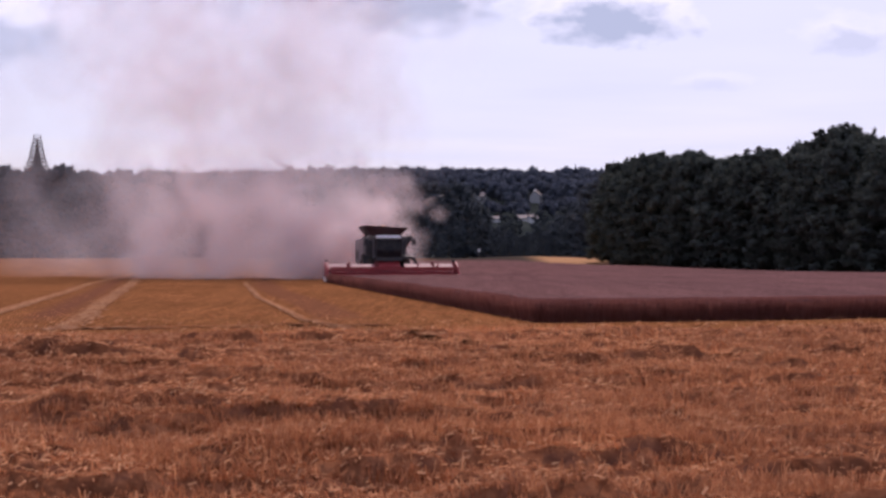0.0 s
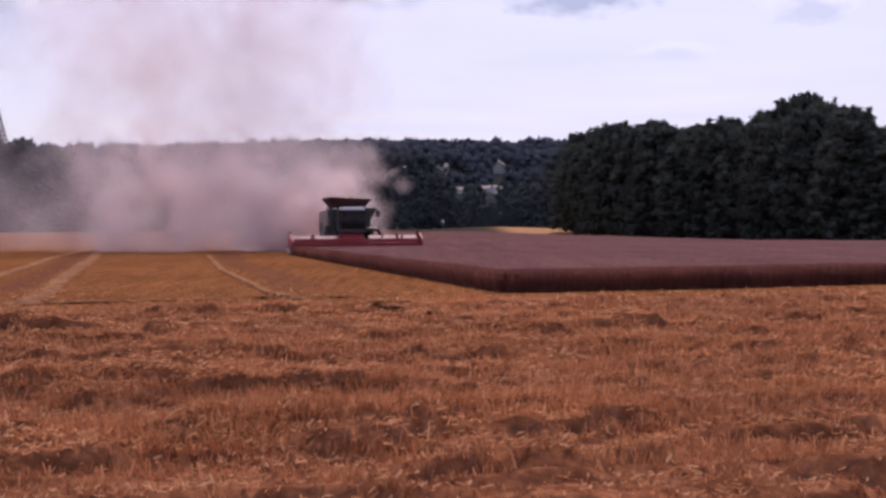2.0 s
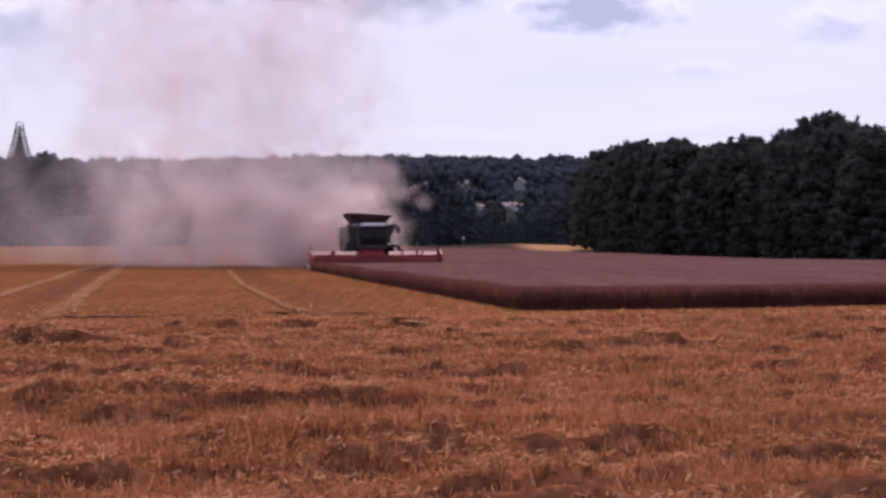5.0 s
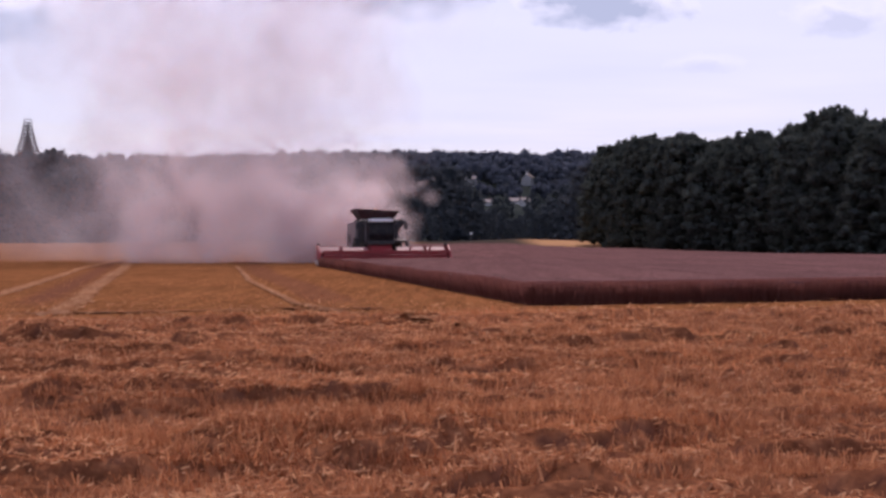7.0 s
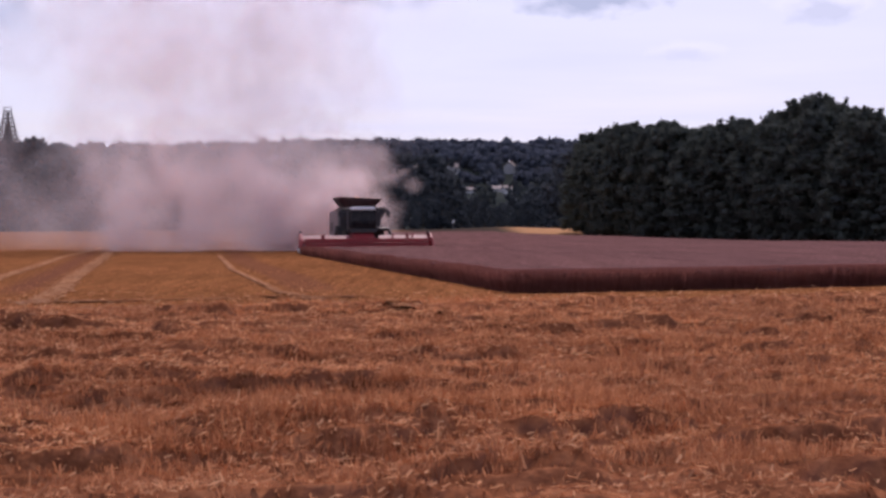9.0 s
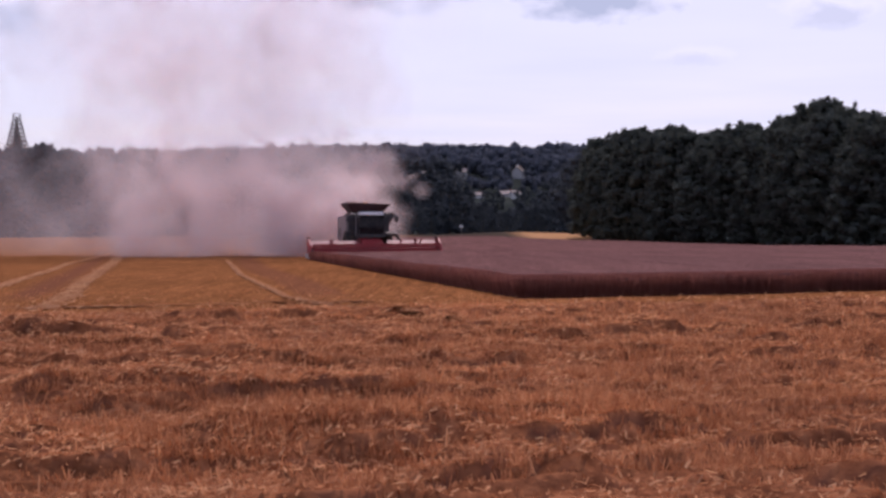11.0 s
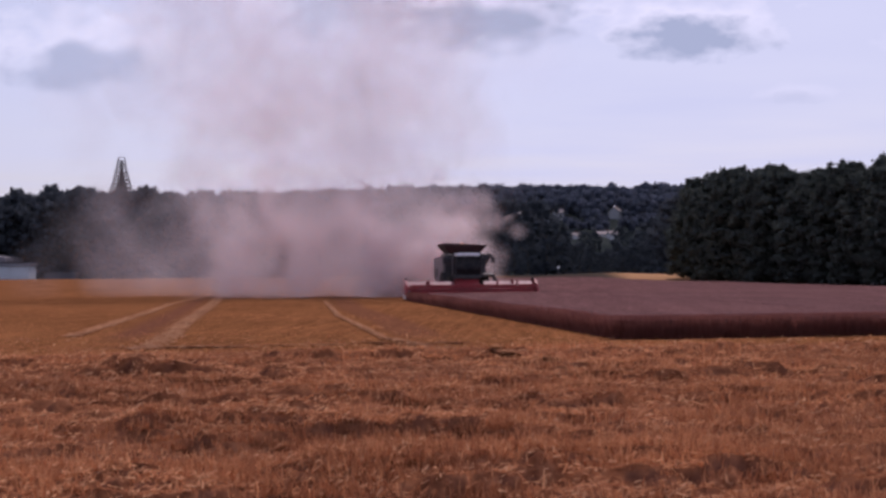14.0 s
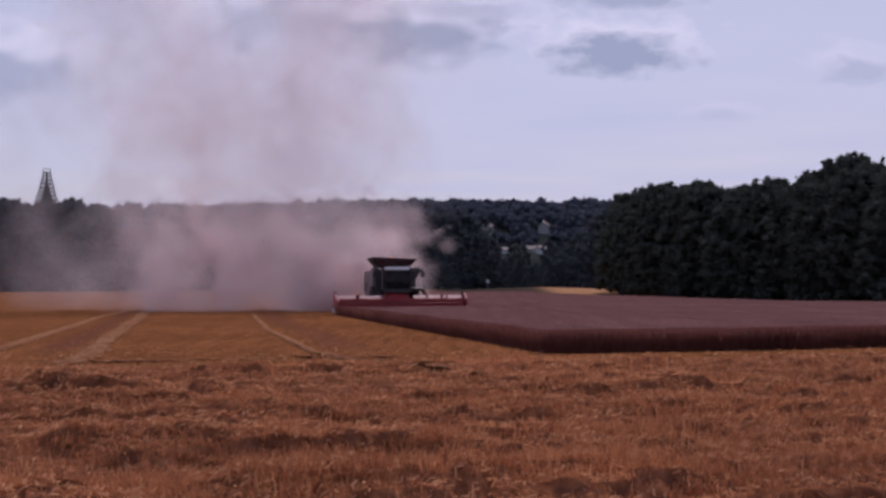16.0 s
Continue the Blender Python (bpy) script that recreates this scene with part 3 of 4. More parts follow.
def build_crop():
    def sheet(us, vs, inside):
        U, W = np.meshgrid(us, vs)
        bend = crop_front(W) * np.clip(1 - U / 60.0, 0, 1)
        UU = U + bend
        x = CORNER[0] + UU * ALONG[0] + W * ACROSS[0]
        y = CORNER[1] + UU * ALONG[1] + W * ACROSS[1]
        top = land(x, y) + CROP_HEIGHT + 0.10 * (fbm(UU * 1.3, W * 1.3, 3, 81) - 0.5) + 0.10 * (fbm(UU / 9, W / 9, 2, 82) - 0.5)
        nu, nv = len(us), len(vs)
        i = np.arange(nu * nv).reshape(nv, nu)
        quads = np.stack([i[:-1, :-1], i[:-1, 1:], i[1:, 1:], i[1:, :-1]], -1).reshape(-1, 4)
        ok = inside(x, y).ravel()[quads].all(1)
        quads = quads[ok]
        verts = np.stack([x, y, top], -1).reshape(-1, 3)
        low = verts.copy()
        low[:, 2] = land(verts[:, 0], verts[:, 1]) - 0.05
        n = len(verts)
        edge = {}
        for a, b, c, d in quads:
            for p, q in ((a, b), (b, c), (c, d), (d, a)):
                if (q, p) in edge:
                    del edge[(q, p)]
                else:
                    edge[(p, q)] = 1
        walls = np.array([(p, p + n, q + n, q) for p, q in edge])
        return np.concatenate([verts, low]), np.concatenate([quads, walls]), np.array([(verts[p], verts[q]) for p, q in edge])

    def inside(x, y):
        u, v = field_uv(x, y)
        return (x < woods_line(y)) & ~((u > 136) & (v > 37 + 0.25 * (158 - u)))

    Va, Fa, Ea = sheet(np.concatenate([np.arange(0, 20, 0.4), np.arange(20, CUT_TO + 0.1, 0.8)]), np.arange(0, CUT_WIDTH + 0.1, 0.38), inside)
    Vb, Fb, Eb = sheet(np.concatenate([np.arange(0, 20, 0.4), np.arange(20, CROP_END, 1.2)]), np.concatenate([np.arange(CUT_WIDTH, 24, 0.5), np.arange(24, 75, 1.5)]), inside)
    ob = hold("standing_crop", mesh_of("standing_crop", np.concatenate([Va, Vb]), np.concatenate([Fa, Fb + len(Va)]), M_CROP_TOP))
    tagged(ob, "block of ripe brown crop, still uncut", "crop", kind="stuff")
    rng = np.random.default_rng(12)
    VV, FF, n0 = [], [], 0

    def add(V, F):
        nonlocal n0
        VV.append(V)
        FF.append(F + n0)
        n0 += len(V)

    # stalks with ears along the cut edges
    for u0, u1, v0, v1, n, w in ((0, CUT_TO, -0.12, 0.45, 26000, 0.025), (0, 0.8, 0, 34, 34000, 0.022)):
        u, v = rng.uniform(u0, u1, n) if u1 < 2 else u0 + (u1 - u0) * rng.random(n) ** 1.5, rng.uniform(v0, v1, n)
        if u1 < 2:
            u = u - 0.25 + crop_front(v)
        x, y = CORNER[0] + u * ALONG[0] + v * ACROSS[0], CORNER[1] + u * ALONG[1] + v * ACROSS[1]
        h = CROP_HEIGHT * rng.uniform(0.70, 1.14, n) * (0.9 + 0.25 * fbm(u * 0.9, v * 0.9, 3, 87))
        add(*blades(rng, x, y, land(x, y) - 0.02, h, w * rng.uniform(0.6, 1.5, n), 0.16))
    # ears over the top
    for u0, u1, n, s in ((0, 2.5, 24000, 0.022),):
        u, v = rng.uniform(u0, u1, n), rng.uniform(0, 12 + u1 * 0.45, n)
        u = u + crop_front(v) * np.clip(1 - u / 60, 0, 1)
        x, y = CORNER[0] + u * ALONG[0] + v * ACROSS[0], CORNER[1] + u * ALONG[1] + v * ACROSS[1]
        ok = in_crop(x, y)
        x, y = x[ok], y[ok]
        add(*blades(rng, x, y, land(x, y) + CROP_HEIGHT - 0.06, rng.uniform(0.03, 0.12, len(x)), s * rng.uniform(0.6, 1.4, len(x)), 0.4))
    ob = hold("crop_stalks", mesh_of("crop_stalks", np.concatenate(VV), np.concatenate(FF), M_CROP))
    tagged(ob, "dry brown stalks and ears of the uncut crop", "crop", kind="stuff")


def crop_top_material():
    m, n, l, b = material("crop_canopy")
    fine = texture(n, l, 7.0, 6)
    lanes = texture(n, l, 1.0, 4, (1.1, 0.07, 1), -TURN)
    broad = texture(n, l, 0.06, 4)
    c = ramp(n, l, fine, [(0.3, (0.10, 0.050, 0.046)), (0.5, (0.165, 0.086, 0.080)), (0.72, (0.235, 0.128, 0.118))])
    c = blend(n, l, 0.5, c, ramp(n, l, lanes, [(0.35, (0.7, 0.68, 0.68)), (0.65, (1.15, 1.12, 1.1))]), "MULTIPLY")
    c = blend(n, l, 0.5, c, ramp(n, l, broad, [(0.35, (0.8, 0.8, 0.82)), (0.65, (1.15, 1.1, 1.05))]), "MULTIPLY")
    l.new(c, b.inputs["Base Color"])
    b.inputs["Roughness"].default_value = 0.95
    b.inputs["Specular IOR Level"].default_value = 0.0
    bump(n, l, b, fine, 1.0, 0.12)
    return m


M_CROP_TOP = crop_top_material()
build_crop()
build_stubble()


# ---- trees ----
def leaf_cloud(rng, centres, radii, per, size):
    """Loose leaf sprays: small bent triangles thrown round each clump's centre."""
    centres, radii = np.repeat(centres, per, 0), np.repeat(radii, per)
    n = len(centres)
    d = rng.normal(size=(n, 3))
    d /= np.linalg.norm(d, axis=1)[:, None]
    p = centres + d * (radii * rng.random(n) ** 0.45)[:, None] * np.array((1, 1, 0.85))
    a, b = rng.normal(size=(n, 3)), rng.normal(size=(n, 3))
    a /= np.linalg.norm(a, axis=1)[:, None]
    b /= np.linalg.norm(b, axis=1)[:, None]
    s = (size * rng.uniform(0.6, 1.5, n))[:, None]
    V = np.stack([p - a * s * 0.5, p + a * s * 0.5, p + b * s], 1).reshape(-1, 3)
    return V, np.arange(n * 3).reshape(n, 3)


def blob_shape(level=1):
    """Corners and faces of a round lump."""
    bm = fresh()
    bmesh.ops.create_icosphere(bm, subdivisions=level, radius=1)
    v, f = np.array([v.co[:] for v in bm.verts]), np.array([[c.index for c in f.verts] for f in bm.faces])
    bm.free()
    return v, f


def crown_clumps(rng, height, radius, low, kind, count):
    """Centres and radii of a crown's clumps. kind: round or tall."""
    C, R = [], []
    lobes = [(rng.uniform(0, 6.28), rng.uniform(0.55, 1.0)) for _ in range(7)]
    while len(C) < count:
        k = rng.random()
        z = low + (height - low) * k
        if kind == "tall":
            reach = radius * (0.55 + 0.6 * math.sin(math.pi * min(1, 0.15 + 0.85 * k) ** 0.8)) * (1 - 0.35 * k ** 4)
        else:
            reach = radius * math.sqrt(max(0.04, 1 - (1.75 * k - 0.72) ** 2))
        t = rng.uniform(0, 6.28)
        uneven = 1 + 0.22 * sum(w * math.cos(t * (i % 3 + 1) + a + k * 5) for i, (a, w) in enumerate(lobes)) / 3
        r = reach * uneven * rng.random() ** 0.35
        C.append((r * math.cos(t), r * math.sin(t), z))
        R.append(rng.uniform(0.07, 0.13) * (height - low) * (0.52 if kind == "tall" else 0.68))
    # a few leaders that break the outline at the top
    for _ in range(9 if kind == "tall" else 5):
        t, r = rng.uniform(0, 6.28), radius * rng.uniform(0.1, 0.75)
        tip = height * rng.uniform(0.95, 1.06) - 0.25 * r
        for k in range(3):
            C.append((r * math.cos(t) + rng.normal(0, 0.08), r * math.sin(t) + rng.normal(0, 0.08), tip - k * 0.035 * height))
            R.append((0.020 + 0.010 * k) * height)
    return np.array(C), np.array(R)


def make_tree(name, seed, height, radius, low, kind, mat, count, per, leaf, label):
    rng = np.random.default_rng(seed)
    tree = new(name)
    bm = fresh()
    top = height * 0.8
    last, r0 = Vector((0, 0, -0.3)), height * 0.018
    for k in range(1, 6):
        nxt = Vector((rng.normal(0, 0.1), rng.normal(0, 0.1), top * k / 5))
        rod(bm, last, nxt, r0 * (1.15 - 0.18 * (k - 1)), r0 * (1.15 - 0.18 * k), 7)
        last = nxt
    for k in range(9):
        z, t = low + (top - low) * (0.05 + 0.1 * k), rng.uniform(0, 6.28)
        reach = radius * rng.uniform(0.5, 0.85)
        rod(bm, (0, 0, z), (reach * math.cos(t), reach * math.sin(t), z + reach * rng.uniform(0.4, 0.9)), r0 * 0.38, r0 * 0.08, 5)
    part("trunk", bm, M_BARK, tree)
    C, R = crown_clumps(rng, height, radius, low, kind, count)
    V, F = leaf_cloud(rng, C, R, per, leaf)
    # dense foliage inside the clumps
    bv, bf = blob_shape()
    core = (C[:, None, :] + bv[None] * (1 + 0.25 * rng.normal(size=(len(C), len(bv), 1))) * R[:, None, None] * 0.6).reshape(-1, 3)
    rings = (bf[None] + (np.arange(len(C)) * len(bv))[:, None, None] + len(V)).reshape(-1, 3)
    V, F = np.concatenate([V, core]), np.concatenate([F, rings])
    hold("crown", mesh_of("crown", V, F, mat), tree)
    return tagged(tree, label, "tree")


def place(tree, x, y, s, turn):
    m = pose(x, y, float(land(x, y)) - 0.1, 0, 0, turn)
    ob = copy_thing(tree, m)
    ob.scale = (s[0], s[0], s[1])
    return ob


def clear(tree):
    for o in (*tree.children_recursive, tree):
        bpy.data.objects.remove(o)


WOOD = "tall dark green broadleaf tree at the edge of the woods"
woods = [make_tree("woodland_tree", 100 + k, 16, 3.4 + 0.3 * (k % 3), 0.8, "tall", M_WOOD_LEAF, 230, 46, 0.30, WOOD) for k in range(5)]
rng = np.random.default_rng(5)
# bearing and rise of the woods' top edge
TOP_B = [0.090, 0.110, 0.120, 0.140, 0.163, 0.178, 0.190, 0.205, 0.225, 0.245, 0.265, 0.280, 0.296, 0.309, 0.325, 0.350, 0.370, 0.45]
TOP_R = [0.050, 0.060, 0.068, 0.076, 0.082, 0.080, 0.082, 0.080, 0.079, 0.083, 0.087, 0.089, 0.100, 0.096, 0.090, 0.075, 0.077, 0.075]


def woods_front(b):
    """Distance of the woods' edge at a bearing."""
    return np.interp(b, [0.088, 0.112, 0.118, 0.20, 0.33, 0.46], [268, 262, 204, 168, 130, 118])


for b in np.arange(0.130, 0.455, 0.0105):
    for deep in range(3):
        bb = b + rng.uniform(-0.004, 0.004)
        y = float(woods_front(bb)) + 3.5 + deep * 6.5 + rng.uniform(-1.2, 1.2)
        x = bb * y
        high = EYE + np.interp(bb, TOP_B, TOP_R) * y - float(land(x, y))
        high *= rng.uniform(0.93, 1.06) if deep else rng.uniform(0.82, 1.0)
        k = woods[int(rng.integers(5))]
        tagged(place(k, x, y, (rng.uniform(0.85, 1.15), high / 17.5), rng.uniform(0, 360)), group="trees of the woods")
for t in woods:
    clear(t)

BELT = "dark broadleaf tree in the belt beyond the field"
belt = [make_tree("belt_tree", 200 + k, 22, 5.6 + 0.5 * (k % 3), 0.5, "round", M_FAR_LEAF_HAZY, 120, 34, 0.62, BELT) for k in range(5)]
BELT_B = [-0.50, -0.436, -0.396, -0.354, -0.30, -0.222, -0.168, -0.114, -0.094, -0.068, -0.052, -0.02]
BELT_R = [0.066, 0.068, 0.063, 0.069, 0.066, 0.063, 0.061, 0.064, 0.065, 0.062, 0.055, 0.045]
for b in np.arange(-0.50, -0.03, 0.0125):
    for deep in range(3):
        bb = b + rng.uniform(-0.005, 0.005)
        y = 352 + deep * 11 + rng.uniform(-3, 3)
        x = bb * y
        high = (EYE + np.interp(bb, BELT_B, BELT_R) * y - float(land(x, y))) * (rng.uniform(0.9, 1.04) if deep else rng.uniform(0.62, 0.98))
        k = belt[int(rng.integers(5))]
        tagged(place(k, x, y, (rng.uniform(0.85, 1.1), high / 22.6), rng.uniform(0, 360)), group="trees of the far belt")
for t in belt:
    clear(t)

# rounded trees and bushes round the gardens at the foot of the hill
GARDEN = "round dark green tree among the gardens on the slope"
garden = [make_tree("garden_tree", 300 + k, 12, 4.2, 0.3, "round", M_FAR_LEAF_HAZY, 100, 34, 0.42, GARDEN) for k in range(4)]
for b, v, y, high in (
    (-0.030, 0, 330, 19), (-0.012, 0, 350, 20), (0.004, 0, 300, 10), (0.018, 0, 310, 13), (0.012, 0, 380, 21), (0.032, 0, 320, 9), (0.026, 0, 420, 12),
    (0.042, 0, 330, 8), (0.050, 0, 300, 6), (0.060, 0, 345, 6), (0.046, 0, 520, 6), (0.062, 0, 500, 6), (0.045, 0, 560, 9), (0.054, 0, 570, 8), (0.031, 0, 570, 9), (0.072, 0, 560, 11), (0.039, 0, 470, 7), (0.056, 0, 440, 6), (0.070, 0, 470, 9), (0.049, 0, 390, 7), (0.034, 0, 380, 8), (0.078, 0, 400, 8), (0.074, 0, 310, 6), (0.082, 0, 330, 7),
    (0.086, 0, 520, 12), (0.092, 0, 420, 16), (0.100, 0, 330, 14), (0.012, 0, 560, 12), (0.098, 0, 300, 9),
    (-0.006, 0, 285, 6), (0.106, 0, 300, 11), (0.112, 0, 265, 14), (0.119, 0, 258, 16), (0.104, 0, 272, 8), (0.018, 0, 480, 12), (-0.045, 0, 420, 14), (-0.020, 0, 460, 17), (0.066, 0, 420, 7),
):
    k = garden[int(rng.integers(4))]
    tagged(place(k, b * y, y, (high / 12 * rng.uniform(0.9, 1.2), high / 12.4), rng.uniform(0, 360)), group="garden trees")
for t in garden:
    clear(t)


# bearing, distance, width, depth, wall height, roof height, turn, windows
HOUSES = [
    (0.0267, 738, 5.0, 5, 3.8, 2.2, 30, 1), (0.0375, 632, 6.0, 5, 1.3, 1.2, 8, 0), (0.0605, 640, 7.0, 5, 1.0, 1.5, -24, 0), (0.0664, 628, 3.6, 5, 2.3, 1.2, 14, 1),
    (0.0689, 745, 5.0, 6, 3.6, 2.8, 62, 1), (0.0022, 745, 9.0, 6, 2.6, 1.2, 10, 3), (-0.068, 780, 5.0, 5, 2.6, 1.4, 20, 1),
]


def build_hill_woods():
    """The closed woods that cover the hill: many uneven crowns in one mesh."""
    rng = np.random.default_rng(9)
    C, R = [], []
    for y in np.arange(560, 935, 9.0):
        for x in np.arange(-0.30 * y, 0.22 * y, 10.0):
            px, py = x + rng.uniform(-4, 4), y + rng.uniform(-4, 4)
            b = px / py
            garden_side = py < 700 and 0.0 < b < 0.12
            if garden_side and fbm(px / 30, py / 30, 2, 15) < 0.46:
                continue
            if any(py < hy + 5 and abs(b - hb) < (hw / 2 + (2.5 if hy > 700 else 0.5)) / hy for hb, hy, hw, *_ in HOUSES):
                continue
            h, r = (rng.uniform(3, 8), rng.uniform(2.6, 4.6)) if garden_side else (rng.uniform(9, 14), rng.uniform(4.2, 7.0))
            z = float(land(px, py))
            for _ in range(5):
                C.append((px + rng.normal(0, r * 0.4), py + rng.normal(0, r * 0.4), z + h * rng.uniform(0.45, 1.0)))
                R.append(r * rng.uniform(0.4, 0.7))
    C, R = np.array(C), np.array(R)
    V, F = leaf_cloud(rng, C, R, 16, 1.6)
    # the dense inner foliage under the sprays
    bv, bf = blob_shape()
    dents = 1 + 0.22 * rng.normal(size=(len(C), len(bv), 1))
    core = (C[:, None, :] + bv[None] * dents * R[:, None, None] * 0.72).reshape(-1, 3)
    rings = (bf[None] + (np.arange(len(C)) * len(bv))[:, None, None] + len(V)).reshape(-1, 3)
    V, F = np.concatenate([V, core]), np.concatenate([F, rings])
    ob = hold("hill_woods", mesh_of("hill_woods", V, F, M_HILL_LEAF_HAZY))
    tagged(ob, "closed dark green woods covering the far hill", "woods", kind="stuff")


build_hill_woods()


# ---- buildings ----
def make_house(x, y, z, w, d, h, roof, turn, label, windows=2):
    house = new("house")
    bm = box(fresh(), -w / 2, w / 2, -d / 2, d / 2, -4.0, h)
    part("wall", bm, M_WALL, house)
    bm = fresh()
    prism(bm, [(-d / 2 - 0.4, h - 0.1), (0, h + roof), (d / 2 + 0.4, h - 0.1), (d / 2 + 0.4, h + 0.15), (0, h + roof + 0.25), (-d / 2 - 0.4, h + 0.15)], -w / 2 - 0.3, w / 2 + 0.3)
    top = part("roof", bm, M_ROOF, house)
    for s in (-1, 1):
        bm = fresh()
        prism(bm, [(-d / 2 + 0.05, h), (0, h + roof - 0.1), (d / 2 - 0.05, h)], s * (w / 2 - 0.12), s * (w / 2 - 0.02))
        part("gable", bm, M_WALL, house)
    bm = box(fresh(), w * 0.2, w * 0.2 + 0.6, -0.3, 0.3, h + roof * 0.5, h + roof + 0.9)
    part("chimney", bm, M_BRICK, top)
    for k in range(windows):
        cx = -w / 2 + w * (k + 0.5) / windows
        win = new("window")
        win.parent = house
        part("window_frame", box(fresh(), cx - 0.65, cx + 0.65, -d / 2 - 0.06, -d / 2 + 0.03, h * 0.42, h * 0.42 + 1.4), M_WHITE, win)
        part("pane", box(fresh(), cx - 0.55, cx + 0.55, -d / 2 - 0.08, -d / 2 - 0.05, h * 0.42 + 0.1, h * 0.42 + 1.3), M_GLASS, win)
    house.matrix_world = pose(x, y, z, 0, 0, turn)
    return tagged(house, label, "house", "houses on the slope")


def on_view(b, r, y):
    """A place at a bearing and rise, y metres ahead."""
    return b * y, y, EYE + r * y


for b, y, w, d, h, roof, turn, n in HOUSES:
    x, yy, z = b * y, y, float(land(b * y, y))
    make_house(x, yy, z, w, d, h, roof, turn, "small white rendered house with a dark tiled roof on the slope", n)


def build_farm_hall():
    """Low farm hall with a wide shallow roof, an open lean-to and a white sheeted side."""
    hall = new("farm_hall")
    part("wall", box(fresh(), -22, 4.0, 2, 16, -0.5, 4.0), M_SHEET, hall)
    bm = fresh()
    bm2 = [(-22.6, 4.2), (-7, 6.35), (-3, 6.35), (4.4, 5.25), (4.4, 4.2), (-22.6, 3.7)]
    one = [bm.verts.new((x, 1.4, z)) for x, z in bm2]
    two = [bm.verts.new((x, 16.6, z)) for x, z in bm2]
    bm.faces.new(one[::-1]), bm.faces.new(two)
    for i in range(len(one)):
        j = (i + 1) % len(one)
        bm.faces.new((one[i], one[j], two[j], two[i]))
    bmesh.ops.recalc_face_normals(bm, faces=bm.faces)
    part("roof", bm, M_SHEET, hall, "grey weathered sheet roof")
    for k in range(5):
        part("post", box(fresh(), -11.0 + k * 2.9, -10.7 + k * 2.9, -4.2, -3.95, -0.5, 3.6), M_DARK, hall)
    part("lean_to_roof", box(fresh(), -11.4, 1.6, -4.6, 2.2, 3.6, 3.95), M_SHEET_WHITE, hall, "pale lean-to roof edge")
    part("back_wall", box(fresh(), -11.2, 1.5, -0.8, -0.5, -0.5, 3.6), M_BRICK, hall, "dark red wall under the lean-to")
    part("trailer", box(fresh(), -8.6, -3.4, -3.2, -1.4, 0.6, 1.7, 0.05), M_GREY, hall)
    side = new("annex")
    side.parent = hall
    part("annex_core", box(fresh(), 1.65, 12.0, -4.0, 2.0, -0.5, 3.0), M_SHEET_WHITE, side)
    for k in range(12):
        part("panel", box(fresh(), 1.7 + k * 0.86, 2.48 + k * 0.86, -4.12, -4.0, -0.3, 2.95), M_SHEET_WHITE, side)
    part("annex_roof", box(fresh(), 1.65, 12.3, -4.4, 2.0, 3.02, 3.75), M_SHEET, side)
    x, y = -133.3, 330
    hall.matrix_world = pose(x, y, float(land(x, y)) + 0.2, 0, 0, 4)
    tagged(hall, "low farm hall with grey sheet roof and a white panelled annex", "barn")
    low = new("storage_clamp")
    part("side_wall", box(fresh(), -4, 4, -1.2, -0.9, -0.3, 1.5, 0.04), M_CONCRETE, low)
    part("side_wall", box(fresh(), -4, 4, 1.2, 1.5, -0.3, 1.7, 0.04), M_CONCRETE, low)
    part("cover", box(fresh(), -3.9, 3.9, -0.9, 1.2, 0.2, 1.55, 0.2), M_DARK, low)
    x = -115.4
    low.matrix_world = pose(x, 334, float(land(x, 334)), 0, 0, 3)
    tagged(low, "low grey walled storage clamp beside the farm hall", "clamp")


build_farm_hall()


